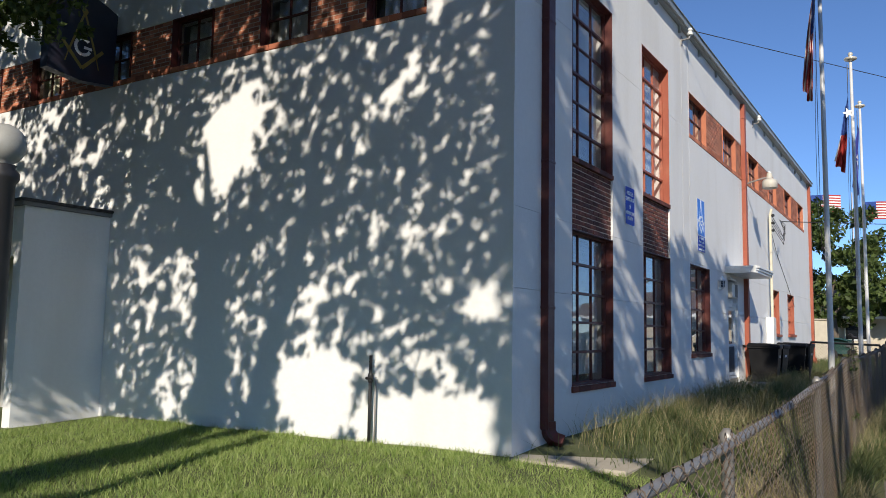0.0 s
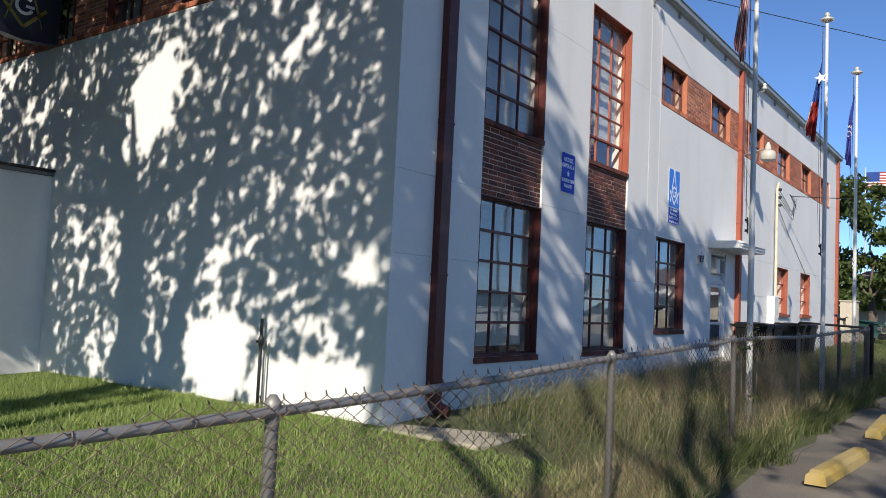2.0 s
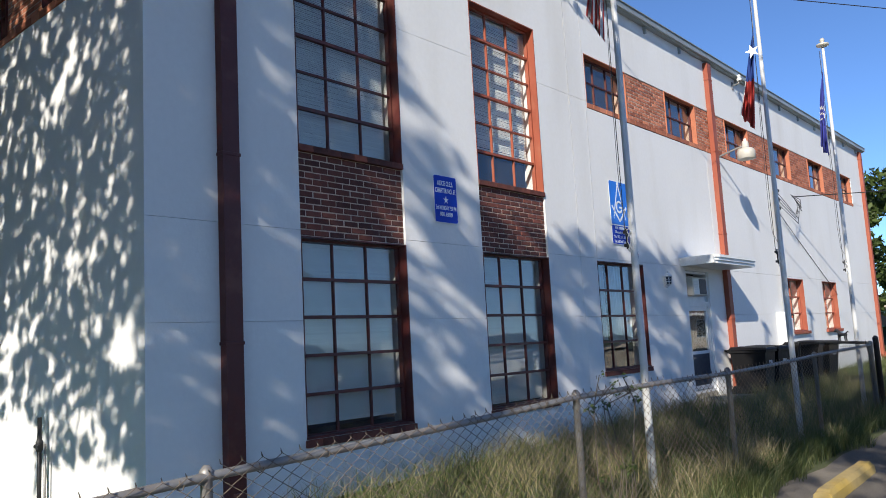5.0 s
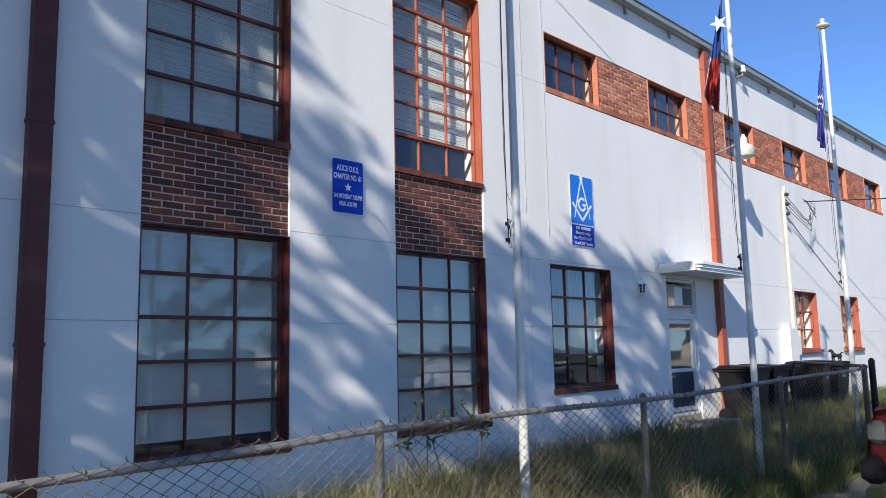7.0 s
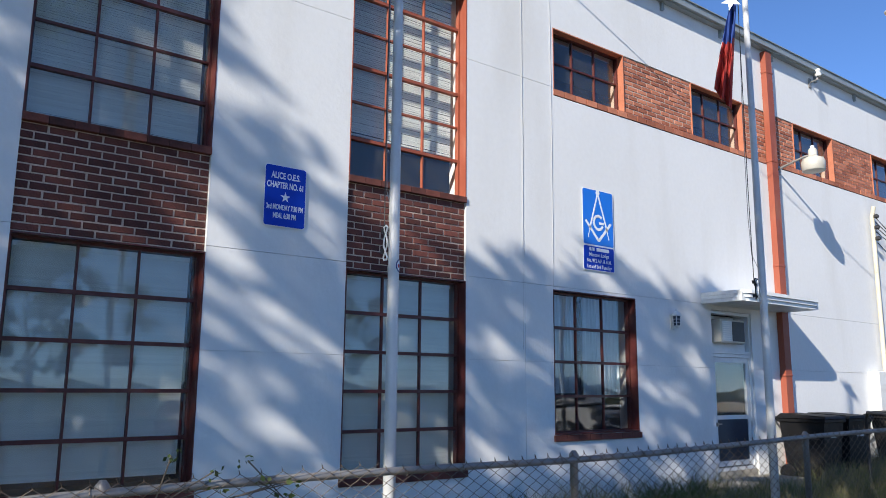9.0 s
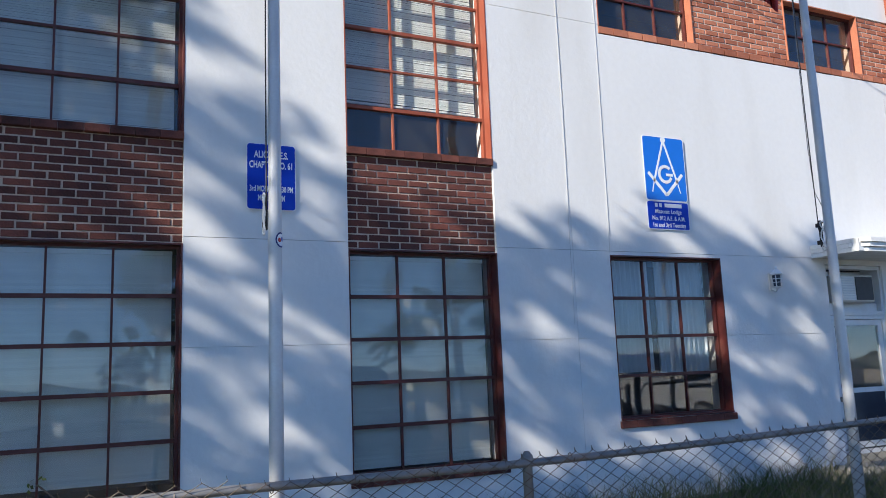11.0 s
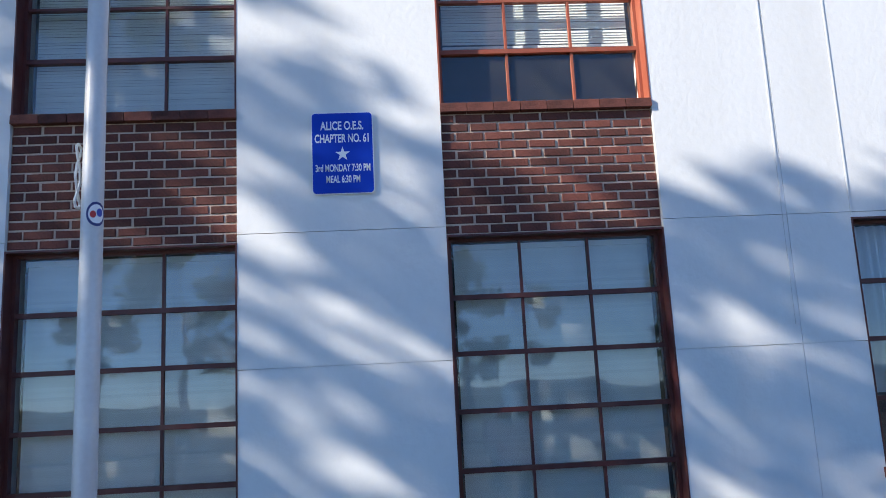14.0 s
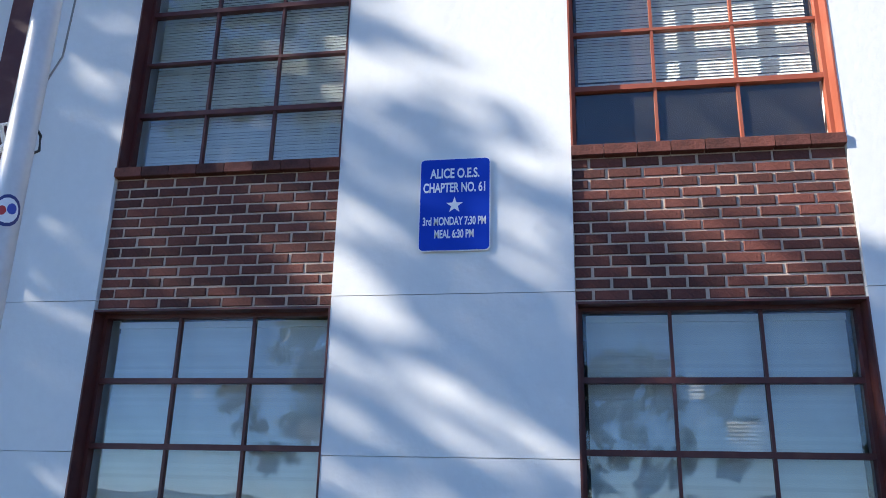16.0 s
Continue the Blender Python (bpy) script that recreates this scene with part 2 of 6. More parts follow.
# ---- mesh helpers ----
class Mesh:
    """Collects boxes, tubes and faces into one mesh."""
    def __init__(self):
        self.v, self.f, self.m = [], [], []

    def faces(self, verts, faces, mi=0):
        o = len(self.v)
        self.v += [tuple(p) for p in verts]
        self.f += [tuple(o + i for i in q) for q in faces]
        self.m += [mi] * len(faces)
        return self

    def box(self, lo, hi, place=None, mi=0, bevel=0.0):
        (a, b, c), (d, e, f) = lo, hi
        if bevel:
            t = bevel
            ring = lambda z, k: [(a + k, b + k, z), (d - k, b + k, z), (d - k, e - k, z), (a + k, e - k, z)]
            vs = ring(c, t) + ring(c + t, 0) + ring(f - t, 0) + ring(f, t)
            fs = [(3, 2, 1, 0), (12, 13, 14, 15)]
            for k in range(3):
                fs += [(4 * k + i, 4 * k + (i + 1) % 4, 4 * k + 4 + (i + 1) % 4, 4 * k + 4 + i) for i in range(4)]
        else:
            vs = [(a, b, c), (d, b, c), (d, e, c), (a, e, c), (a, b, f), (d, b, f), (d, e, f), (a, e, f)]
            fs = [(3, 2, 1, 0), (4, 5, 6, 7), (0, 1, 5, 4), (1, 2, 6, 5), (2, 3, 7, 6), (3, 0, 4, 7)]
        if place:
            vs = [place(*p) for p in vs]
        return self.faces(vs, fs, mi)

    def tube(self, pts, radii, n=8, mi=0, caps=True):
        pts = [Vector(p) for p in pts]
        if isinstance(radii, (int, float)):
            radii = [radii] * len(pts)
        radii = [float(q) for q in radii]
        vs, fs = [], []
        up = Vector((0.13, 0.31, 0.94))
        for i, p in enumerate(pts):
            d = (pts[min(i + 1, len(pts) - 1)] - pts[max(i - 1, 0)]).normalized()
            if i == 0 and abs(d.dot(up)) > 0.9:
                up = Vector((0.94, 0.2, 0.1))
            s = d.cross(up)
            s = s.normalized() if s.length > 1e-4 else d.orthogonal().normalized()
            u = s.cross(d)
            vs += [p + radii[i] * (math.cos(2 * math.pi * k / n) * s + math.sin(2 * math.pi * k / n) * u) for k in range(n)]
        for i in range(len(pts) - 1):
            fs += [(i * n + k, i * n + (k + 1) % n, (i + 1) * n + (k + 1) % n, (i + 1) * n + k) for k in range(n)]
        if caps:
            fs += [tuple(range(n))[::-1], tuple(range((len(pts) - 1) * n, len(pts) * n))]
        return self.faces(vs, fs, mi)

    def lathe(self, profile, n=20, centre=(0, 0, 0), mi=0):
        """profile: (radius, z) from below to above."""
        cx, cy, cz = centre
        vs = [(cx + r * math.cos(2 * math.pi * k / n), cy + r * math.sin(2 * math.pi * k / n), cz + z) for r, z in profile for k in range(n)]
        fs = [(i * n + k, i * n + (k + 1) % n, (i + 1) * n + (k + 1) % n, (i + 1) * n + k) for i in range(len(profile) - 1) for k in range(n)]
        fs += [tuple(range(n))[::-1], tuple(range((len(profile) - 1) * n, len(profile) * n))]
        return self.faces(vs, fs, mi)

    def data(self, name, mats, smooth=False):
        me = bpy.data.meshes.new(name)
        me.from_pydata(self.v, [], self.f)
        for m in mats if isinstance(mats, (list, tuple)) else [mats]:
            me.materials.append(m)
        if any(self.m):
            me.polygons.foreach_set("material_index", self.m)
        if smooth:
            me.polygons.foreach_set("use_smooth", [True] * len(self.f))
        me.update()
        bm = bmesh.new()
        bm.from_mesh(me)
        if len(self.f) < 20000:
            bmesh.ops.recalc_face_normals(bm, faces=bm.faces)
            bm.to_mesh(me)
        bm.free()
        return me


def part(name, mesh, mats, parent=None, label="", smooth=False, at=None):
    """Links a mesh as one object, under a thing or a part if one is given."""
    me = mesh.data(name, mats, smooth) if isinstance(mesh, Mesh) else mesh
    ob = new(name, me)
    if at is not None:
        ob.matrix_basis = at
    if parent is not None:
        ob.parent = parent
    if label:
        ob["label"] = label
    return ob


def thing(name, at=(0, 0, 0), label="", category="", group="", kind=""):
    ob = new(name)
    ob.location = at
    ob.empty_display_size = 0.1
    return tagged(ob, label, category, group, kind)


def big_mesh(name, verts, faces, material, smooth=False):
    """A mesh of very many small faces from numpy arrays (all faces with the same corner count)."""
    me = bpy.data.meshes.new(name)
    nv, nf, k = len(verts), len(faces), faces.shape[1]
    me.vertices.add(nv)
    me.vertices.foreach_set("co", np.asarray(verts, dtype=np.float32).ravel())
    me.loops.add(nf * k)
    me.loops.foreach_set("vertex_index", np.asarray(faces, dtype=np.int32).ravel())
    me.polygons.add(nf)
    me.polygons.foreach_set("loop_start", np.arange(0, nf * k, k, dtype=np.int32))
    me.materials.append(material)
    me.update(calc_edges=True)
    if smooth:
        me.polygons.foreach_set("use_smooth", [True] * nf)
    return me


def text(words, size, at, material, parent, name="lettering", wide=1.0, extrude=0.001, bold=0.0):
    cu = bpy.data.curves.new(name, "FONT")
    cu.body, cu.size, cu.align_x, cu.align_y, cu.extrude, cu.offset = words, size, "CENTER", "CENTER", extrude, bold
    tmp = new("tmp", cu)
    bpy.context.view_layer.update()
    me = bpy.data.meshes.new_from_object(tmp.evaluated_get(bpy.context.evaluated_depsgraph_get()))
    bpy.data.objects.remove(tmp)
    me.materials.clear()
    me.materials.append(material)
    me.transform(Matrix.Diagonal((wide, 1, 1, 1)))
    ob = part(name, me, None, parent)
    ob.matrix_basis = at
    return ob


def smooth01(x):
    x = min(max(x, 0.0), 1.0)
    return x * x * (3 - 2 * x)


def rise(y):
    return 0.1 * smooth01((y - 6.5) / 3.0) + 0.01 * min(max(y - 9.5, 0), 40)


def gz(x, y):
    """Height of the ground."""
    h = rise(y) + 0.14 * smooth01((-0.72 - x) / 3.2)
    h -= min(0.015 * max(-5 - x, 0), 0.12)
    if x < -0.8 and y < 40:
        h += 0.025 * noise.noise(Vector((x * 0.7, y * 0.7, 0)))
    return h


# ---- ground ----
def axis(lo, hi, step, far):
    a = list(np.arange(lo, hi + 1e-6, step))
    k, g = step, []
    x = hi
    while x < far:
        k *= 1.5
        x += k
        g.append(x)
    k, h = step, []
    x = lo
    while x > -far:
        k *= 1.5
        x -= k
        h.append(x)
    return h[::-1] + a + g

gx, gy = axis(-18, 3, 0.35, 1500), axis(-4, 24, 0.35, 1500)
g = Mesh()
g.v = [(x, y, gz(x, y)) for x in gx for y in gy]
ny = len(gy)
g.f = [(i * ny + j, (i + 1) * ny + j, (i + 1) * ny + j + 1, i * ny + j + 1) for i in range(len(gx) - 1) for j in range(ny - 1)]
g.m = [0] * len(g.f)
tagged(part("ground", g, SOIL, smooth=True), "green lawn soil with bare earth showing through", "ground", kind="structure")

lot = Mesh()
lx, ly = list(np.arange(-0.42, 30, 0.6)), list(np.arange(-30, 90, 0.9))
rl = random.Random(4)
lot.v = [(x + (rl.uniform(-0.09, 0.09) if i == 0 else 0), y, rise(y) + (0.018 if i else 0.004)) for i, x in enumerate(lx) for y in ly]
ny = len(ly)
lot.f = [(i * ny + j, (i + 1) * ny + j, (i + 1) * ny + j + 1, i * ny + j + 1) for i in range(len(lx) - 1) for j in range(ny - 1)]
lot.m = [0] * len(lot.f)
tagged(part("pavement", lot, ASPHALT, smooth=True), "worn grey asphalt parking lot dusted with sand", "parking lot", kind="structure")

# ---- building ----
FX, EY = -4.0, 7.94                 # the long front and the end wall
Y_END, X_END, Z_TOP = 34.3, -17.8, 7.66
BAY0, BAY, BW = 9.66, 3.052, 1.58   # first bay, spacing, width
bay = lambda i: BAY0 + BAY * i
front = lambda u, n, z: (FX + n, u, z)      # along, out of the wall, up
end = lambda u, n, z: (u, EY - n, z)

LOW0, LOW1, SILL, TOP, BAND0 = 0.86, 2.965, 3.928, 6.48, 5.53
H0 = 5.63
openings = []
for i in (0, 1):
    openings.append((bay(i), bay(i) + BW, LOW0, TOP))
openings.append((15.70, 17.295, 1.185, 2.965))
DOOR0, DOOR1 = 19.06, 20.14
openings.append((DOOR0, DOOR1, 0.2, 2.93))
openings.append((24.96, 26.36, 1.62, 2.96))
openings.append((28.06, 29.46, 1.62, 2.96))
openings.append((bay(2), bay(7) + BW, BAND0, TOP))


def wall_cells(lo_u, hi_u, lo_z, hi_z, holes, joints_z, joints_u, place, thick, gap=0.0045):
    """Wall slabs round the openings, with recessed joints between the pours."""
    m = Mesh()
    us = sorted({lo_u, hi_u, *[h[0] for h in holes], *[h[1] for h in holes], *joints_u})
    zs = sorted({lo_z, hi_z, *[h[2] for h in holes], *[h[3] for h in holes], *joints_z})
    for zi in range(len(zs) - 1):
        z0, z1 = zs[zi], zs[zi + 1]
        run = None
        cells = []
        for ui in range(len(us) - 1):
            u0, u1 = us[ui], us[ui + 1]
            cu, cz = (u0 + u1) / 2, (z0 + z1) / 2
            if any(h[0] < cu < h[1] and h[2] < cz < h[3] for h in holes):
                run = None
                continue
            if run is not None and us[ui] not in joints_u:
                run[1] = u1
            else:
                run = [u0, u1]
                cells.append(run)
        for u0, u1 in cells:
            a = gap / 2 if u0 in joints_u else 0
            b = gap / 2 if u1 in joints_u else 0
            c = gap / 2 if z0 in joints_z else 0
            d = gap / 2 if z1 in joints_z else 0
            m.box((u0 + a, -0.03, z0 + c), (u1 - b, 0, z1 - d), place)
            m.box((u0, -thick, z0), (u1, -0.0301, z1), place, 1)
    return m

facade = wall_cells(EY, Y_END, -0.2, Z_TOP, openings, (2.06, 3.005, 5.64), (15.22,), front, 0.32)
wall_front = tagged(part("wall_front", facade, [STUCCO, STUCCO]), "white stuccoed two-storey front wall with hairline joints", "wall", kind="structure")
ewin = [(-5.25 - 1.95 * k - 0.97, -5.25 - 1.95 * k) for k in range(6)]
eb0, eb1 = ewin[-1][0], ewin[0][1]
endwall = wall_cells(X_END, FX - 0.3202, -0.2, Z_TOP, [(eb0, eb1, 5.53, 6.42)], (), (), end, 0.32)
# the corner of the end wall closes flush with the front
endwall.box((FX - 0.32, -0.0, -0.2), (FX, 0.003, Z_TOP), end)
wall_end = tagged(part("wall_end", endwall, [STUCCO, STUCCO]), "white stuccoed end wall dappled by tree shade", "wall", kind="structure")
back = Mesh().box((X_END, EY + 0.33, -0.2), (X_END + 0.3, Y_END, Z_TOP)).box((X_END + 0.31, Y_END - 0.3, -0.2), (FX - 0.33, Y_END, Z_TOP))
tagged(part("wall_back", back, STUCCO), "white stuccoed rear walls of the building", "wall", kind="structure")
# floors and partition are an added dark box that backs the panes
tagged(part("floor", Mesh().box((X_END + 0.31, EY + 0.33, 0.5), (FX - 0.33, Y_END - 0.31, 0.6)).box((X_END + 0.31, EY + 0.33, 3.3), (FX - 0.8, Y_END - 0.31, 3.45)), DARK), "unseen indoor floors, coloured dark so the rooms look unlit", "floor", kind="structure")
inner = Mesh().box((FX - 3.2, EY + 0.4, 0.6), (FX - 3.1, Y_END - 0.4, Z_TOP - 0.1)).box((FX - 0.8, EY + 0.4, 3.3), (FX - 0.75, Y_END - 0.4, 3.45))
tagged(part("wall_inner", inner, DARK), "added partition behind the windows, coloured dark to look unlit", "wall", kind="structure")
roof = Mesh().box((X_END - 0.05, EY - 0.05, Z_TOP + 0.001), (FX + 0.05, Y_END + 0.05, Z_TOP + 0.06))
tagged(part("roof", roof, ROOFING), "flat grey roof over the building", "roof", kind="structure")

gut = thing("roof_gutter", (FX, 20, Z_TOP), "grey metal gutter along the roof edge", "gutter", kind="structure")
gm = Mesh()
gm.box((0.003, EY - 20 - 0.1, -0.06), (0.10, Y_END - 20 + 0.1, 0.012)).box((0.10, EY - 20 - 0.1, -0.045), (0.15, Y_END - 20 + 0.1, 0.06))
gm.box((0.0, EY - 20 - 0.12, 0.0605), (0.17, Y_END - 20 + 0.12, 0.078))
part("gutter_run", gm, GUTTER, gut)
bracket = Mesh().box((0.002, -0.025, -0.2), (0.05, 0.025, -0.062), bevel=0.006).data("bracket", GUTTER)
for k in range(17):
    part("bracket", bracket, None, gut, at=Matrix.Translation((0, EY - 20 + 0.9 + 1.55 * k, 0)))
fascia = Mesh().box((X_END - 0.08, 0.003, Z_TOP - 0.10), (FX + 0.12, 0.08, Z_TOP + 0.0)).box((X_END - 0.1, 0.0, Z_TOP + 0.061), (FX + 0.12, 0.12, Z_TOP + 0.078))
fascia.v = [end(u, n, z) for u, n, z in fascia.v]
tagged(part("trim", fascia, GUTTER), "grey metal fascia on the end wall", "trim", kind="structure")


# ---- windows ----
def rect_frame(m, u0, u1, z0, z1, w, n0, n1, place, mi=0):
    m.box((u0, n0, z0), (u0 + w, n1, z1), place, mi)
    m.box((u1 - w, n0, z0), (u1, n1, z1), place, mi)
    m.box((u0 + w, n0, z0), (u1 - w, n1, z0 + w), place, mi)
    m.box((u0 + w, n0, z1 - w), (u1 - w, n1, z1), place, mi)


pane_count = [0]
def window(u0, u1, z0, z1, rows, cols, place, recess=0.11, paint=None, thick=(), sill=True, label="", lining=None):
    """A steel window in its opening: reveal lining, frame, bars, panes and sill."""
    paint = paint or RED_SHADED
    pane_count[0] += 1
    w = tagged(new("window_%d" % pane_count[0]), label or "red steel-framed window with small panes", "window", kind="structure")
    w.location = place((u0 + u1) / 2, 0, z0)
    ox = Vector(w.location)
    loc = lambda u, n, z: tuple(Vector(place(u, n, z)) - ox)
    f = Mesh()
    rect_frame(f, u0 + 0.002, u1 - 0.002, z0 + 0.002, z1 - 0.002, 0.034, -recess - 0.06, -recess, loc)
    part("window_frame", f, paint, w)
    lin = Mesh()
    lin.box((u0 + 0.001, -recess + 0.001, z0), (u0 + 0.012, 0.004, z1), loc).box((u1 - 0.012, -recess + 0.001, z0), (u1 - 0.001, 0.004, z1), loc)
    lin.box((u0 + 0.013, -recess + 0.001, z1 - 0.014), (u1 - 0.013, 0.003, z1 - 0.001), loc)
    part("reveal", lin, lining or paint, w)
    if sill:
        s = Mesh()
        s.box((u0 + 0.001, -recess, z0 + 0.001), (u1 - 0.001, 0.012, z0 + 0.024), loc, bevel=0.005)
        part("window_sill", s, paint, w)
    a0, a1, b0, b1 = u0 + 0.036, u1 - 0.036, z0 + 0.036, z1 - 0.036
    pw, ph = (a1 - a0) / cols, (b1 - b0) / rows
    vb = Mesh().box((-0.009, -0.025, b0), (0.009, 0.012, b1), lambda u, n, z: tuple(Vector(place(u, n, z)) - Vector(place(0, 0, 0)))).data("bar", paint)
    for c in range(1, cols):
        part("upright_bar", vb, None, w, at=Matrix.Translation(Vector(place(a0 + c * pw, -recess - 0.028, 0)) - ox))
    for r in range(1, rows):
        t = 0.017 if r in thick else 0.01
        hb = Mesh().box((a0, -recess - 0.056, b0 + r * ph - t), (a1, -recess - (0.004 if r in thick else 0.012), b0 + r * ph + t), loc)
        part("cross_bar", hb, paint, w)
    e = Vector(place(1, 0, 0)) - Vector(place(0, 0, 0))
    o = Vector(place(0, 1, 0)) - Vector(place(0, 0, 0))
    hw, hh = pw / 2 - 0.004, ph / 2 - 0.004
    pm = Mesh()
    pm.faces([-e * hw + Vector((0, 0, -hh)), e * hw + Vector((0, 0, -hh)), e * hw + Vector((0, 0, hh)), -e * hw + Vector((0, 0, hh))], [(0, 1, 2, 3)])
    pd = pm.data("pane", GLASS)
    rp = random.Random(pane_count[0])
    for c in range(cols):
        for r in range(rows):
            tilt = Matrix.Rotation(rp.uniform(-0.006, 0.006), 4, e) @ Matrix.Rotation(rp.uniform(-0.006, 0.006), 4, "Z")
            p = part("pane", pd, None, w, at=Matrix.Translation(Vector(place(a0 + (c + 0.5) * pw, -recess - 0.035, b0 + (r + 0.5) * ph)) - ox) @ tilt)
            p.visible_shadow = False
    return w


def blind(u0, u1, z0, z1, place, n=-0.235, droop=0.0, label="white mini blind lowered behind the window panes"):
    """A slatted blind with headrail and bottom rail."""
    b = thing("window_blind", place((u0 + u1) / 2, n, z0), label, "blind", "window blinds")
    ox = Vector(b.location)
    loc = lambda u, k, z: tuple(Vector(place(u, k, z)) - ox)
    m = Mesh()
    z, r = z1 - 0.05, random.Random(int(u0 * 100))
    while z > z0 + 0.03:
        d = r.uniform(-0.0015, 0.0015)
        sag = droop * r.uniform(0, 1)
        m.faces([loc(u0, n - 0.006, z + 0.0134 + d), loc(u1, n - 0.006, z + 0.0134 + d - sag), loc(u1, n + 0.006, z - 0.0134 + d - sag), loc(u0, n + 0.006, z - 0.0134 + d)], [(0, 1, 2, 3)])
        z -= 0.0225
    part("slats", m, BLIND, b)
    part("headrail", Mesh().box((u0, n - 0.02, z1 - 0.04), (u1, n + 0.02, z1), loc), BLIND, b)
    part("bottom_rail", Mesh().box((u0, n - 0.012, z0), (u1, n + 0.012, z0 + 0.02), loc), BLIND, b)
    return b


def curtain(u0, u1, z0, z1, place, n=-0.34, material=None, folds=9, amp=0.035, label="", seed=1):
    c = thing("curtain", place((u0 + u1) / 2, n, z0), label or "thin pale curtain hanging in folds behind the window", "curtain", "curtains")
    ox = Vector(c.location)
    r = random.Random(seed)
    ph = [r.uniform(0, 6.28) for _ in range(4)]
    nu, nz = 60, 6
    vs = []
    for j in range(nz + 1):
        for i in range(nu + 1):
            s, t = i / nu, j / nz
            k = amp * (0.6 + 0.4 * t) * (math.sin(folds * 6.28 * s + ph[0] + 0.6 * t) + 0.5 * math.sin(folds * 2.3 * 6.28 * s + ph[1])) + 0.02 * math.sin(5 * s + ph[2])
            vs.append(tuple(Vector(place(u0 + (u1 - u0) * s, n + k, z1 + (z0 - z1) * t)) - ox))
    fs = [(j * (nu + 1) + i, j * (nu + 1) + i + 1, (j + 1) * (nu + 1) + i + 1, (j + 1) * (nu + 1) + i) for j in range(nz) for i in range(nu)]
    part("cloth", Mesh().faces(vs, fs), material or CURTAIN, c, smooth=True)
    return c

for i in (0, 1):
    u0, u1 = bay(i), bay(i) + BW
    window(u0, u1, LOW0, LOW1 - 0.02, 5, 3, front, thick=(1, 2, 3, 4), label="tall red steel-framed window, three panes wide and five high")
    # the shaded bay gets the darker red, the sunlit bay the lighter one
    window(u0, u1, SILL, TOP, 6, 3, front, paint=RED_SHADED if i == 0 else RED_LIT, thick=(1, 3, 5), sill=False, label="tall upper red steel-framed window with eighteen panes")
    blind(u0 + 0.06, u1 - 0.06, LOW0 + 0.12 if i == 0 else LOW0 + 0.05, LOW1 - 0.06, front)
    if i == 0:
        blind(u0 + 0.06, u1 - 0.06, SILL + 0.06, TOP - 0.04, front)
    else:
        blind(u0 + 0.06, u1 - 0.06, SILL + 0.52, TOP - 0.04, front, droop=0.012, label="slightly uneven white mini blind raised above the bottom panes")
window(15.70, 17.295, 1.185, 2.965, 4, 3, front, thick=(1, 2, 3), label="red steel-framed window with curtains behind its upper panes")
curtain(15.8, 16.5, 1.68, 2.95, front, seed=2)
curtain(16.55, 17.25, 1.66, 2.95, front, seed=3)
for i in range(2, 8):
    window(bay(i), bay(i) + BW - 0.14, H0, TOP, 2, 3, front, recess=0.1, paint=RED_SHADED, sill=False, lining=BRICK_FAR, label="small upper red window set in the brick band")
for k, (u0, u1) in enumerate(((24.96, 26.36), (28.06, 29.46))):
    window(u0, u1, 1.62, 2.96, 3, 2, front, paint=RED_LIT, thick=(1, 2), label="small red window with a projecting red sill")
    curtain(u0 + 0.05, u1 - 0.05, 1.66, 2.93, front, material=CURTAIN_WARM, folds=6, seed=8 + k, label="cream curtain gathered behind the small window")
for k, (u0, u1) in enumerate(ewin):
    window(u0 + 0.02, u1 - 0.02, 5.64, 6.42, 2, 2, end, recess=0.1, sill=False, label="small upper window of the end wall in shaded brick")
    curtain(u0 + 0.05, u1 - 0.05, 5.66, 6.4, end, material=CURTAIN_WARM if k > 3 else CURTAIN, folds=5, seed=20 + k, label="pale curtain behind the small upper window")


# ---- brickwork ----
BL, BH, JT = 0.2, 0.055, 0.0135
def brick_data(name, l, h, d, place, material, c=0.004):
    """A brick with eased edges, its face at n = 0, centred on its length and height."""
    m = Mesh()
    a, b = l / 2, h / 2
    ring = [(-a + c, 0, -b + c), (a - c, 0, -b + c), (a - c, 0, b - c), (-a + c, 0, b - c),
            (-a, -c, -b), (a, -c, -b), (a, -c, b), (-a, -c, b), (-a, -d, -b), (a, -d, -b), (a, -d, b), (-a, -d, b)]
    o = Vector(place(0, 0, 0))
    m.faces([tuple(Vector(place(*p)) - o) for p in ring], [(0, 1, 2, 3)] + [(4 + i, 4 + (i + 1) % 4, (i + 1) % 4, i) for i in range(4)] + [(8 + i, 8 + (i + 1) % 4, 4 + (i + 1) % 4, 4 + i) for i in range(4)])
    return m.data(name, material)


def courses(u0, u1, z0, z1, seed=0):
    """Running bond: centre, length and height of each brick."""
    n = max(1, round((z1 - z0) / (BH + JT)))
    step = (z1 - z0) / n
    out = []
    for r in range(n):
        x = u0 - (0.5 * (BL + JT) if (r + seed) % 2 else 0.0)
        while x < u1 - 0.02:
            a, b = max(x, u0), min(x + BL, u1)
            if b - a > 0.03:
                out.append(((a + b) / 2, z0 + (r + 0.5) * step, b - a, step - JT))
            x += BL + JT
    return out


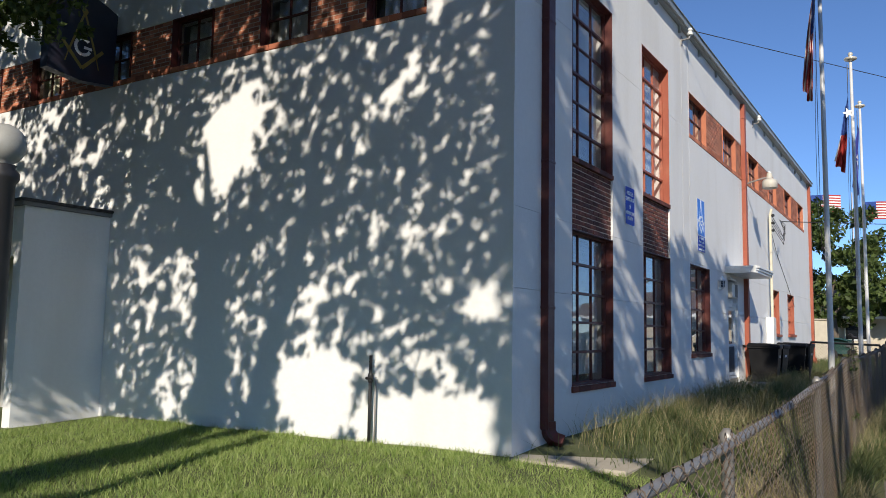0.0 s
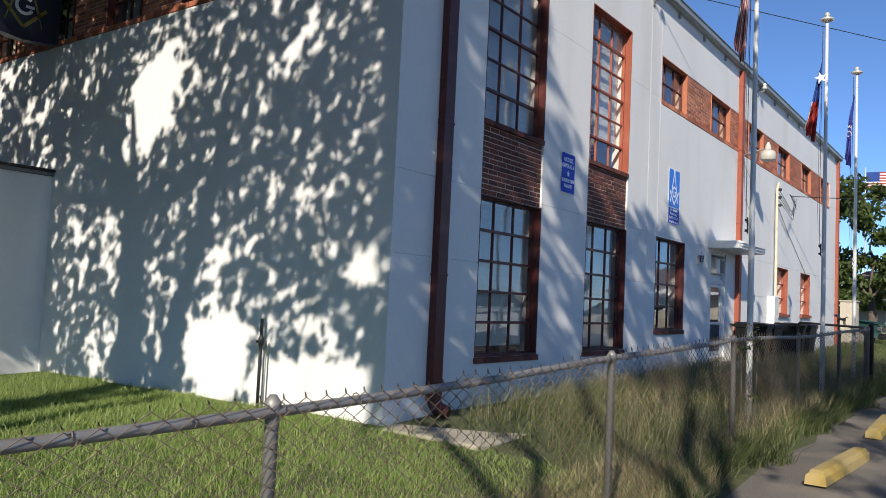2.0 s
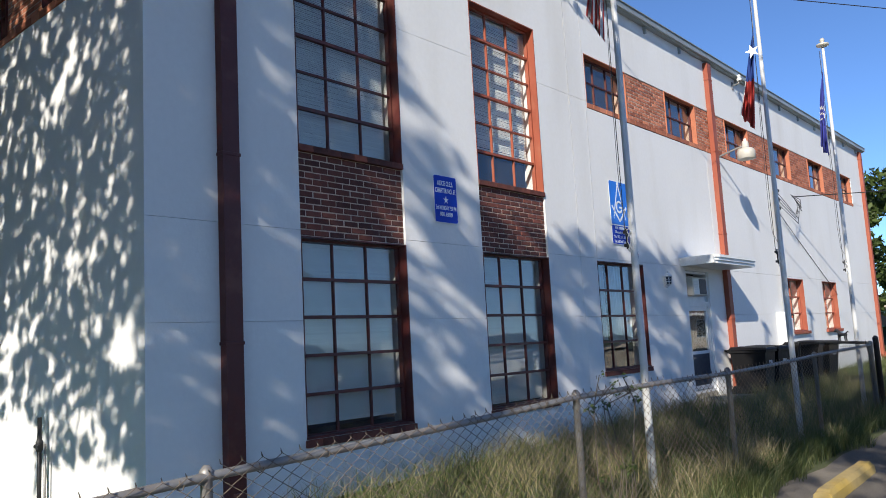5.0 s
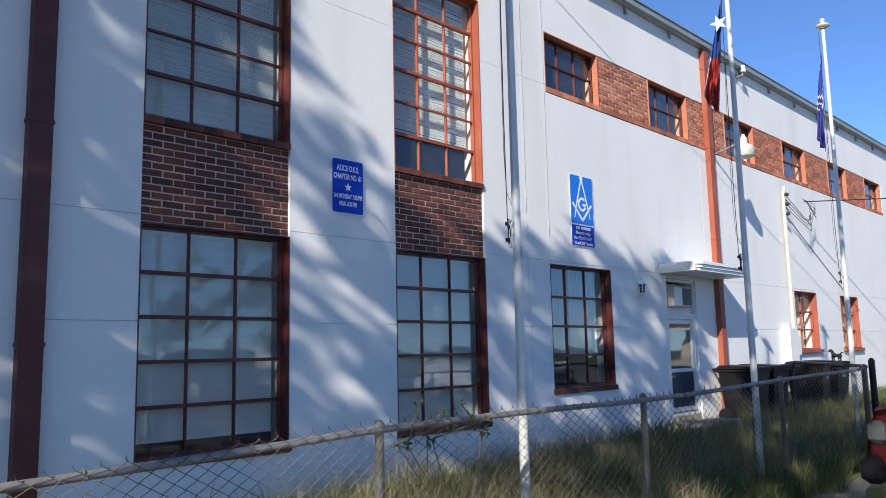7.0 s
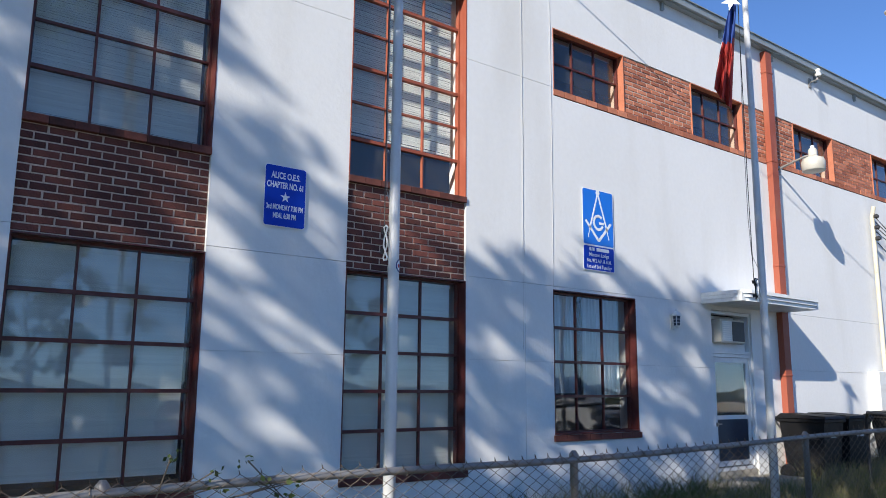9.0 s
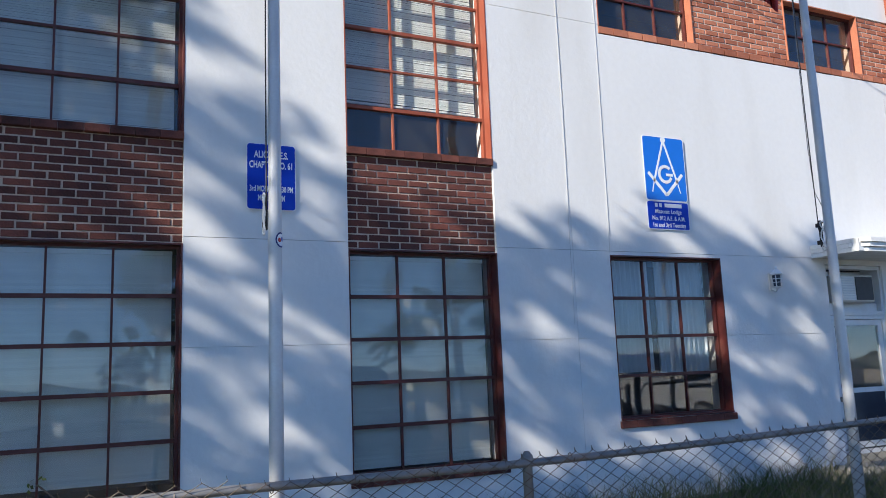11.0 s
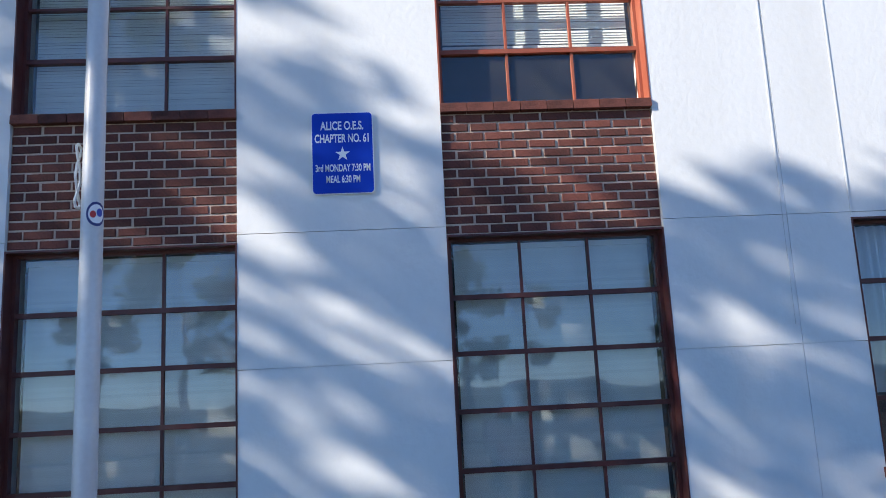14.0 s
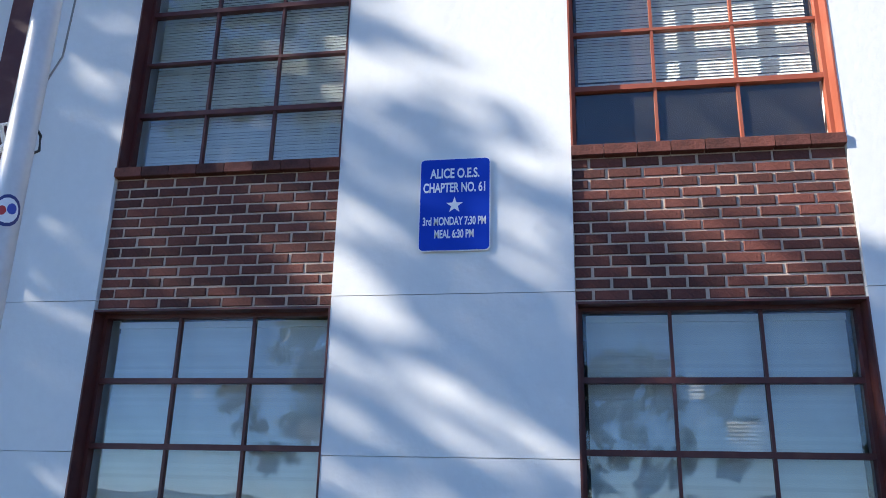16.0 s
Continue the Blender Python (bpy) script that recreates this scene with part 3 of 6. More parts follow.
brick_meshes = {}
def brick_field(owner, u0, u1, z0, z1, place, n, singles, material, seed=0):
    """Bricks over a mortar bed: objects of their own, or one joined mesh."""
    rb = random.Random(seed + 11)
    joined = Mesh()
    for u, z, l, h in courses(u0, u1, z0, z1, seed):
        out = n + rb.uniform(-0.002, 0.003)
        if singles:
            key = (round(l, 2), material.name, place is front)
            if key not in brick_meshes:
                brick_meshes[key] = brick_data("brick", l, h, 0.03, place, material)
            part("brick", brick_meshes[key], None, owner, at=Matrix.Translation(Vector(place(u, out, z)) - owner.location) @ Matrix.Rotation(rb.uniform(-0.012, 0.012), 4, Vector(place(0, 1, 0)) - Vector(place(0, 0, 0))) @ Matrix.Diagonal((1, rb.uniform(0.955, 1.012), rb.uniform(0.93, 1.06), 1)))
        else:
            joined.box((u - l / 2, out - 0.03, z - h / 2), (u + l / 2, out, z + h / 2), lambda a, b, c: tuple(Vector(place(a, b, c)) - owner.location))
    if not singles:
        ob = part("bricks", joined, material, owner)
        ob["kind"] = "stuff"


def soldier_row(owner, u0, u1, z0, z1, place, n0, n1, material, width=0.2):
    """A sill of bricks on edge."""
    k = round((u1 - u0) / width)
    w = (u1 - u0) / k
    m = Mesh().box((-w / 2 + 0.0025, n0, z0), (w / 2 - 0.0025, n1, z1), lambda a, b, c: tuple(Vector(place(a, b, c)) - Vector(place(0, 0, 0))), bevel=0.004).data("sill_brick", material)
    for i in range(k):
        part("sill_brick", m, None, owner, at=Matrix.Translation(Vector(place(u0 + (i + 0.5) * w, 0, 0)) - owner.location))

for i in (0, 1):
    u0, u1 = bay(i), bay(i) + BW
    pan = thing("brick_panel", front((u0 + u1) / 2, 0, LOW1), "dark red brick panel between the lower and upper windows", "brick panel", "brick panels", kind="structure")
    loc = lambda a, b, c, o=pan: tuple(Vector(front(a, b, c)) - o.location)
    part("mortar_bed", Mesh().box((u0 + 0.001, -0.2, LOW1 - 0.018), (u1 - 0.001, -0.036, SILL - 0.001), loc), MORTAR, pan)
    part("lintel", Mesh().box((u0 + 0.002, -0.14, LOW1 - 0.03), (u1 - 0.002, -0.015, LOW1 - 0.019), loc), BLACKMETAL, pan)
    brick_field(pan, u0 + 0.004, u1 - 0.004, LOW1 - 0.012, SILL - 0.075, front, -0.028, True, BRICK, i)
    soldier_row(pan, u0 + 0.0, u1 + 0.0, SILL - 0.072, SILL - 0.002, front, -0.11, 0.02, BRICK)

for u0, u1, z0 in ((bay(0), bay(0) + BW, LOW0), (bay(1), bay(1) + BW, LOW0), (15.70, 17.295, 1.185)):
    sl = thing("brick_sill", front((u0 + u1) / 2, 0, z0), "dark red painted brick sill below the window", "window sill", "brick sills", kind="structure")
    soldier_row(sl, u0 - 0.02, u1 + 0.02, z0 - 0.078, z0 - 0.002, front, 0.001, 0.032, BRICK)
for u0, u1 in ((24.96, 26.36), (28.06, 29.46)):
    tagged(part("window_ledge", Mesh().box((FX + 0.001, u0 - 0.05, 1.54), (FX + 0.07, u1 + 0.05, 1.618), bevel=0.008), RED_LIT), "projecting orange-red ledge below the small window", "window sill", "red ledges", kind="structure")
band = thing("brick_band", front(24, 0, BAND0), "orange-red brick band between the small upper windows", "brick band", kind="structure")
loc = lambda a, b, c: tuple(Vector(front(a, b, c)) - band.location)
for i in range(2, 8):
    a, b = bay(i) + BW - 0.14, (bay(i + 1) if i < 7 else bay(7) + BW)
    part("mortar_bed", Mesh().box((a + 0.001, -0.25, BAND0 + 0.001), (b - 0.001, -0.018, TOP - 0.001), loc), MORTAR, band)
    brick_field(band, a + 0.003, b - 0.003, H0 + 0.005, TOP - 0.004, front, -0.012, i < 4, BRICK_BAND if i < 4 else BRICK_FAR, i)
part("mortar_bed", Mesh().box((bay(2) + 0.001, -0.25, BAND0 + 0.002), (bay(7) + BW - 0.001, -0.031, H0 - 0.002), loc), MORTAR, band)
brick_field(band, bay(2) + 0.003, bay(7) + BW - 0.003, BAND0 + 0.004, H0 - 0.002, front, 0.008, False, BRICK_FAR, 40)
eband = thing("brick_band", end(-10, 0, 5.53), "shaded dark brick band between small windows of the end wall", "brick band", kind="structure")
loc = lambda a, b, c: tuple(Vector(end(a, b, c)) - eband.location)
for k in range(5):
    a, b = ewin[k + 1][1], ewin[k][0]
    part("mortar_bed", Mesh().box((a + 0.001, -0.25, 5.531), (b - 0.001, -0.015, 6.419), loc), MORTAR, eband)
    brick_field(eband, a + 0.003, b - 0.003, 5.62, 6.416, end, -0.012, False, BRICK_FAR, k)
part("mortar_bed", Mesh().box((eb0 + 0.001, -0.25, 5.532), (eb1 - 0.001, -0.031, 5.63), loc), MORTAR, eband)
brick_field(eband, eb0 + 0.003, eb1 - 0.003, 5.535, 5.625, end, 0.008, False, BRICK_FAR, 41)

# ---- downspouts ----
def downspout(y, z0, label, shade):
    d = thing("downspout", (FX, y, z0), label, "downspout", "downspouts")
    part("pipe_run", Mesh().box((0.004, -0.092, 0.16), (0.105, 0.092, Z_TOP - 0.1 - z0), bevel=0.012), shade, d)
    e = Mesh().tube([(0.06, 0, 0.26), (0.065, 0, 0.14), (0.12, 0.02, 0.06), (0.24, 0.05, 0.02)], [0.1, 0.1, 0.095, 0.09], 4)
    part("elbow", e, shade, d)
    for z in (1.6, 3.4, 5.2, 6.8):
        part("strap", Mesh().box((0.002, -0.102, z), (0.111, 0.102, z + 0.035), bevel=0.004), shade, d)

# darker red where tree shade falls, lighter red along the sunlit stretch
downspout(8.77, 0.24, "square dark red downspout fixed to the front wall", RED_SHADED)
downspout(21.0, 0.36, "square orange-red downspout passing behind the door canopy", RED_LIT)
downspout(33.98, 0.5, "square orange-red downspout at the far corner", RED_LIT)

# ---- door, canopy, lamps on the wall ----
door = tagged(new("door_1"), "closed white-framed storm door with glass above a dark panel", "door", kind="structure")
door.location = front((DOOR0 + DOOR1) / 2, 0, 0.62)
loc = lambda a, b, c: tuple(Vector(front(a, b, c)) - door.location)
f = Mesh()
rect_frame(f, DOOR0 + 0.002, DOOR1 - 0.002, 0.55, 2.28, 0.05, -0.2, -0.04, loc)
part("door_frame", f, DOORMAT, door)
f = Mesh()
rect_frame(f, DOOR0 + 0.055, DOOR1 - 0.055, 0.62, 2.225, 0.075, -0.1, -0.06, loc)
f.box((DOOR0 + 0.13, -0.1, 1.30), (DOOR1 - 0.13, -0.06, 1.36), loc)
leaf = part("door_leaf", f, DOORMAT, door)
part("threshold", Mesh().box((DOOR0 + 0.002, -0.3, 0.2), (DOOR1 - 0.002, -0.02, 0.549), loc), CONCRETE, door)
part("kick_panel", Mesh().box((DOOR0 + 0.13, -0.09, 0.69), (DOOR1 - 0.13, -0.075, 1.30), loc), NAVY, leaf)
p = part("pane", Mesh().box((DOOR0 + 0.13, -0.084, 1.361), (DOOR1 - 0.13, -0.078, 2.15), loc), GLASS, leaf)
p.visible_shadow = False
part("door_handle", Mesh().box((DOOR0 + 0.085, -0.06, 1.2), (DOOR0 + 0.105, -0.03, 1.26), loc).box((DOOR0 + 0.085, -0.03, 1.225), (DOOR0 + 0.18, -0.018, 1.245), loc), GALV, door)
part("inner_door", Mesh().box((DOOR0 + 0.05, -0.3, 0.6), (DOOR1 - 0.05, -0.25, 2.27), loc), STUCCO_BASE, door)
f = Mesh()
rect_frame(f, DOOR0 + 0.002, DOOR1 - 0.002, 2.283, 2.925, 0.045, -0.16, -0.03, loc)
part("transom_frame", f, DOORMAT, door)
part("transom_board", Mesh().box((DOOR0 + 0.05, -0.15, 2.33), (DOOR1 - 0.05, -0.1, 2.44), loc).box((DOOR0 + 0.05, -0.3, 2.44), (DOOR1 - 0.05, -0.28, 2.88), loc), DOORMAT, door)
ac = thing("air_conditioner", front(19.55, 0, 2.44), "boxy beige window air conditioner set above the door", "air conditioner")
part("case", Mesh().box((-0.27, -0.34, 0), (0.06, 0.3, 0.36), bevel=0.015), mat("beige_metal", (0.55, 0.52, 0.45), 0.5, var=0.1), ac)
part("grille", Mesh().box((0.0605, -0.04, 0.03), (0.068, 0.28, 0.33)), BLACKMETAL, ac)
part("side_grille", Mesh().box((0.0605, -0.31, 0.03), (0.068, -0.06, 0.33)), CANOPY, ac)
for k in range(9):
    part("louvre", Mesh().box((0.0685, -0.3, 0.045 + 0.032 * k), (0.075, -0.07, 0.06 + 0.032 * k)), DOORMAT, ac)

can = thing("door_canopy", front(19.95, 0, 3.0), "white sheet-metal canopy over the side door", "canopy")
for k, (z, x) in enumerate(((0.0, 0.68), (0.055, 0.705), (0.11, 0.73))):
    m = Mesh()
    c = 0.16
    pts = [(0.002, -1.12), (x - c, -1.12), (x - 0.05, -1.12 + 0.05), (x, -1.12 + c), (x, 1.08 - c), (x - 0.05, 1.03), (x - c, 1.08), (0.002, 1.08)]
    n8 = len(pts)
    m.faces([(a, b, z) for a, b in pts] + [(a, b, z + 0.05) for a, b in pts], [tuple(range(n8))[::-1], tuple(range(n8, 2 * n8))] + [(i, (i + 1) % n8, n8 + (i + 1) % n8, n8 + i) for i in range(n8)])
    part("fascia_step", m, CANOPY, can)
part("step_core", Mesh().box((0.002, -1.1, 0.005), (0.66, 1.06, 0.15)), CANOPY, can)

sc = thing("wall_lantern", front(18.09, 0, 2.6), "small weathered white carriage lantern with caged glass on the wall", "lantern")
part("back_plate", Mesh().box((0.002, -0.045, -0.02), (0.018, 0.045, 0.2), bevel=0.006), DOORMAT, sc)
part("arm", Mesh().tube([(0.018, 0, -0.01), (0.06, 0, -0.03), (0.09, 0, 0.0)], 0.01, 6), DOORMAT, sc)
part("base_cup", Mesh().lathe([(0.015, 0), (0.05, 0.015), (0.062, 0.03)], 6, (0.09, 0, 0)), DOORMAT, sc)
part("glass", Mesh().lathe([(0.045, 0.031), (0.056, 0.165)], 6, (0.09, 0, 0)), NAVY, sc)
for k in range(6):
    a = math.pi / 3 * k
    part("cage_bar", Mesh().tube([(0.09 + 0.054 * math.cos(a), 0.054 * math.sin(a), 0.03), (0.09 + 0.064 * math.cos(a), 0.064 * math.sin(a), 0.168)], 0.007, 5), DOORMAT, sc)
for z in (0.075, 0.12):
    part("cage_ring", Mesh().tube([(0.09 + 0.062 * math.cos(a), 0.062 * math.sin(a), z) for a in np.linspace(0, 2 * math.pi, 13)], 0.004, 4), DOORMAT, sc)
part("cap", Mesh().lathe([(0.078, 0.168), (0.082, 0.178), (0.05, 0.215), (0.02, 0.235), (0.012, 0.27)], 6, (0.09, 0, 0)), DOORMAT, sc)

lamp = thing("wall_lamp", front(21.25, 0, 5.42), "grey barn-style security lamp on a bracket arm", "lamp")
part("arm", Mesh().tube([(0.01, -0.02, 0.06), (0.12, -0.02, 0.1), (0.5, 0.0, 0.2), (0.6, 0.02, 0.2)], 0.02, 8), GALV, lamp)
part("wall_plate", Mesh().box((0.002, -0.07, -0.02), (0.03, 0.05, 0.14), bevel=0.006), GALV, lamp)
part("reflector", Mesh().lathe([(0.17, -0.16), (0.185, -0.15), (0.19, 0.0), (0.16, 0.06), (0.07, 0.1), (0.07, 0.2), (0.05, 0.24)], 20, (0.62, 0.03, 0.08)), mat("dusty_lamp_grey", (0.5, 0.48, 0.42), 0.5, var=0.12), lamp, smooth=True)
part("photocell", Mesh().lathe([(0.03, 0), (0.035, 0.05), (0.02, 0.07)], 10, (0.62, 0.03, 0.3)), CANOPY, lamp)

def insulator(y, z, label):
    o = thing("roof_bracket", front(y, 0, z), label, "bracket", "roof brackets")
    part("arm", Mesh().tube([(0.0, 0, 0), (0.16, 0, 0.02), (0.18, 0, 0.12)], 0.018, 6), GALV, o)
    part("cap", Mesh().lathe([(0.05, 0), (0.06, 0.04), (0.03, 0.07), (0.05, 0.1), (0.03, 0.14)], 10, (0.18, 0, 0.08)), CANOPY, o)
    part("plate", Mesh().box((0.002, -0.04, -0.1), (0.02, 0.04, 0.08)), GALV, o)
insulator(15.25, 7.38, "white insulator bracket under the roof edge")
insulator(22.6, 7.42, "small white floodlight bracket under the roof edge")

# thin white wires run down the wall
for y, z0, z1 in ((15.18, 2.2, 7.4), (15.7, 2.98, 7.55), (20.62, 5.3, 2.98)):
    tagged(part("wall_wire", Mesh().tube([front(y, 0.008, z0), front(y + 0.01, 0.008, (z0 + z1) / 2), front(y, 0.008, z1)], 0.0022, 5), STUCCO_BASE), "thin white painted wire fixed down the wall", "wire", "wall wires")

mast = thing("service_mast", front(24.42, 0, 1.0), "cream electric service mast with insulators and meter box", "service mast")
part("conduit", Mesh().tube([(0.09, 0.1, 0.3), (0.09, 0.1, 4.1), (0.14, 0.1, 4.3)], 0.04, 10), mat("cream_paint", (0.6, 0.55, 0.42), 0.6, var=0.1), mast)
part("meter_box", Mesh().box((0.003, -0.42, 0.0), (0.2, 0.02, 1.1), bevel=0.015), CANOPY, mast)
part("small_box", Mesh().box((0.003, 0.16, 0.5), (0.13, 0.38, 0.95), bevel=0.012), CANOPY, mast)
for k in range(3):
    part("insulator", Mesh().lathe([(0.02, 0), (0.05, 0.02), (0.05, 0.06), (0.03, 0.08)], 10, (0.17, 0.1, 3.62 + 0.22 * k)), BLACKMETAL, mast)
rw = random.Random(5)
for k in range(4):
    pts = [(0.14, 0.1, 4.1 - 0.1 * k), (0.3, 0.5 + 0.2 * k, 3.7 - 0.12 * k), (0.34, 1.0, 3.45 + 0.15 * k), (0.3, 1.5, 4.0 - 0.1 * k), (0.2, 0.9 + rw.uniform(-0.2, 0.3), 4.1)]
    part("loop_wire", Mesh().tube(pts, 0.008, 5), CABLE, mast)
tagged(part("overhead_cable", Mesh().tube([(-3.7, 25.2, 5.0), (0, 31, 5.4), (8, 44, 6.8), (24, 70, 10.5)], 0.013, 6), CABLE), "black service cable sagging to the street", "cable", "overhead cables")
tagged(part("overhead_cable", Mesh().tube([(-3.8, 15.25, 7.55), (0, 21.5, 7.6), (8, 34.5, 8.4), (24, 60, 11.5)], 0.008, 6), CABLE), "thin black cable from roof edge to the street", "cable", "overhead cables")
tagged(part("overhead_cable", Mesh().tube([(-3.9, 24.66, 4.6), (-3.985, 26.1, 4.1), (-3.985, 28.5, 3.05), (-3.985, 29.5, 2.6)], 0.008, 5), CABLE), "loose thin cable drooping over the wall", "cable", "overhead cables")

# ---- signs ----
def plate_shape(w, h, r, d):
    m = Mesh()
    pts = []
    for cx, cy, a in ((w / 2 - r, h / 2 - r, 0), (-w / 2 + r, h / 2 - r, 90), (-w / 2 + r, -h / 2 + r, 180), (w / 2 - r, -h / 2 + r, 270)):
        pts += [(cx + r * math.cos(radians(a + k * 22.5)), cy + r * math.sin(radians(a + k * 22.5))) for k in range(5)]
    n = len(pts)
    m.faces([(x, y, 0) for x, y in pts] + [(x, y, d) for x, y in pts], [tuple(range(n))[::-1], tuple(range(n, 2 * n))] + [(i, (i + 1) % n, n + (i + 1) % n, n + i) for i in range(n)])
    return m


def bar2d(m, x0, y0, x1, y1, w, z=0.0, d=0.0015):
    v = Vector((x1 - x0, y1 - y0, 0)).normalized()
    s = Vector((-v.y, v.x, 0)) * w / 2
    a, b = Vector((x0, y0, z)), Vector((x1, y1, z))
    up = Vector((0, 0, d))
    q = [a - s, b - s, b + s, a + s]
    m.faces([*q, *[p + up for p in q]], [(3, 2, 1, 0), (4, 5, 6, 7), (0, 1, 5, 4), (1, 2, 6, 5), (2, 3, 7, 6), (3, 0, 4, 7)])


def star2d(r, z=0.0, d=0.0015, inner=0.4):
    m = Mesh()
    pts = [((r if k % 2 == 0 else r * inner) * math.sin(k * math.pi / 5), (r if k % 2 == 0 else r * inner) * math.cos(k * math.pi / 5)) for k in range(10)]
    m.faces([(0, 0, z + d)] + [(x, y, z + d) for x, y in pts], [(0, 1 + (k + 1) % 10, 1 + k) for k in range(10)])
    return m


WALLFACE = Matrix(((0, 0, 1, 0), (1, 0, 0, 0), (0, 1, 0, 0), (0, 0, 0, 1)))
s1 = thing("lodge_sign", (0, 0, 0), "royal blue metal meeting sign with white lettering and star", "sign", "lodge signs")
s1.matrix_basis = Matrix.Translation((FX + 0.012, 11.995, 3.572)) @ WALLFACE
rim = part("rim", plate_shape(0.445, 0.61, 0.03, 0.004), SIGNWHITE, s1)
panel = part("panel", plate_shape(0.432, 0.597, 0.026, 0.004), BLUE1, s1, at=Matrix.Translation((0, 0, 0.001)))
row = lambda y: Matrix.Translation((0, y, 0.006))
text("ALICE O.E.S.", 0.088, row(0.2), SIGNWHITE, s1, wide=0.66, bold=0.0022)
text("CHAPTER NO. 61", 0.086, row(0.105), SIGNWHITE, s1, wide=0.6, bold=0.0022)
part("star", star2d(0.055), SIGNWHITE, s1, at=row(-0.01))
text("3rd MONDAY 7:30 PM", 0.073, row(-0.115), SIGNWHITE, s1, wide=0.56, bold=0.0018)
text("MEAL 6:30 PM", 0.073, row(-0.198), SIGNWHITE, s1, wide=0.56, bold=0.0018)


def emblem(parent, at, k, material, light):
    """Crossed drawing tools round a plain ring, as simple bars."""
    m = Mesh()
    for s in (-1, 1):
        bar2d(m, 0, 0.30 * k, s * 0.16 * k, -0.16 * k, 0.024 * k)
        bar2d(m, s * 0.23 * k, -0.06 * k, 0, -0.3 * k, 0.036 * k)
        bar2d(m, s * 0.16 * k, -0.16 * k, s * 0.19 * k, -0.27 * k, 0.012 * k)
    part("tools_emblem", m, material, parent, at=at)
    ring = Mesh()
    for j in range(20):
        a, b = math.radians(45 + j * 14.5), math.radians(45 + (j + 1) * 14.5)
        bar2d(ring, 0.085 * k * math.cos(a), -0.07 * k + 0.085 * k * math.sin(a), 0.085 * k * math.cos(b), -0.07 * k + 0.085 * k * math.sin(b), 0.035 * k, 0.002)
    bar2d(ring, 0.01 * k, -0.075 * k, 0.1 * k, -0.075 * k, 0.03 * k, 0.002)
    part("ring_emblem", ring, light, parent, at=at)
    part("finial_emblem", Mesh().lathe([(0.035 * k, 0), (0.035 * k, 0.002)], 14, (0, 0.31 * k, 0)), material, parent, at=at)

s2 = thing("lodge_sign", (0, 0, 0), "bright blue metal sign with a white emblem and lettered plate below", "sign", "lodge signs")
s2.matrix_basis = Matrix.Translation((FX + 0.012, 16.56, 3.99)) @ WALLFACE
part("rim", plate_shape(0.61, 0.765, 0.03, 0.004), SIGNWHITE, s2)
part("panel", plate_shape(0.592, 0.747, 0.026, 0.004), BLUE2, s2, at=Matrix.Translation((0, 0, 0.001)))
emblem(s2, Matrix.Translation((0, 0.01, 0.005)), 1.08, SIGNWHITE, SIGNWHITE)
part("rim", plate_shape(0.61, 0.33, 0.025, 0.004), SIGNWHITE, s2, at=Matrix.Translation((0, -0.552, 0)))
part("lower_panel", plate_shape(0.592, 0.315, 0.02, 0.004), BLUE1, s2, at=Matrix.Translation((0, -0.552, 0.001)))
nb = Mesh()
for x0, x1 in ((-0.19, -0.15), (-0.13, -0.09), (-0.05, 0.2)):
    bar2d(nb, x0, -0.435, x1, -0.435, 0.045)
part("lettering_bars", nb, SIGNWHITE, s2, at=Matrix.Translation((0, 0, 0.006)))
text("Masonic Lodge", 0.07, row(-0.508), SIGNWHITE, s2, wide=0.92, bold=0.001)
text("No. 912 A.F. & A.M.", 0.07, row(-0.588), SIGNWHITE, s2, wide=0.84, bold=0.001)
text("1st and 3rd Tuesday", 0.07, row(-0.666), SIGNWHITE, s2, wide=0.84, bold=0.001)

# ---- chain-link fence ----
FN = -0.72
rail_z = lambda y: float(np.interp(y, [-3, 2, 5, 6.5, 9.5, 12.5, 15, 18.6], [1.04, 1.095, 1.155, 1.215, 1.295, 1.296, 1.325, 1.39]))
bow = lambda y: float(np.interp(y, [6.3, 9.6], [0.0, -0.09]))     # the line leaves the straight a little
fence = thing("chain_link_fence", (FN, 9, 0), "rusty galvanized chain-link fence with a grey top rail", "fence")
FY0, FY1 = -3.0, 18.6
posts = [-2.6, 0.42, 3.42, 6.47, 9.66, 12.62, 15.6, 18.6]
for y in posts:
    r = 0.027 if y < 18 else 0.04
    part("post", Mesh().lathe([(r, -0.15), (r, rail_z(y) - gz(FN, y) - 0.01), (r * 1.25, rail_z(y) - gz(FN, y)), (r * 1.2, rail_z(y) - gz(FN, y) + 0.03), (r * 0.5, rail_z(y) - gz(FN, y) + 0.055)], 10),
         GALV, fence, at=Matrix.Translation((bow(y) - 0.012, y - 9, gz(FN, y))), smooth=True)
ys = np.arange(FY0, FY1 + 0.01, 0.5)
part("top_rail", Mesh().tube([(bow(y), y - 9, rail_z(y) + 0.008 * math.sin(y * 1.3)) for y in ys], 0.021, 10), GALV, fence, smooth=True)
tie = Mesh().tube([(0.025 * math.cos(a), 0.02 * a / 6.28, 0.025 * math.sin(a)) for a in np.linspace(0, 6.28, 9)], 0.003, 4).data("tie", WIRE)
for k in range(52):
    y = FY0 + 0.3 + k * 0.41
    part("rail_tie", tie, None, fence, at=Matrix.Translation((bow(y), y - 9, rail_z(y))))


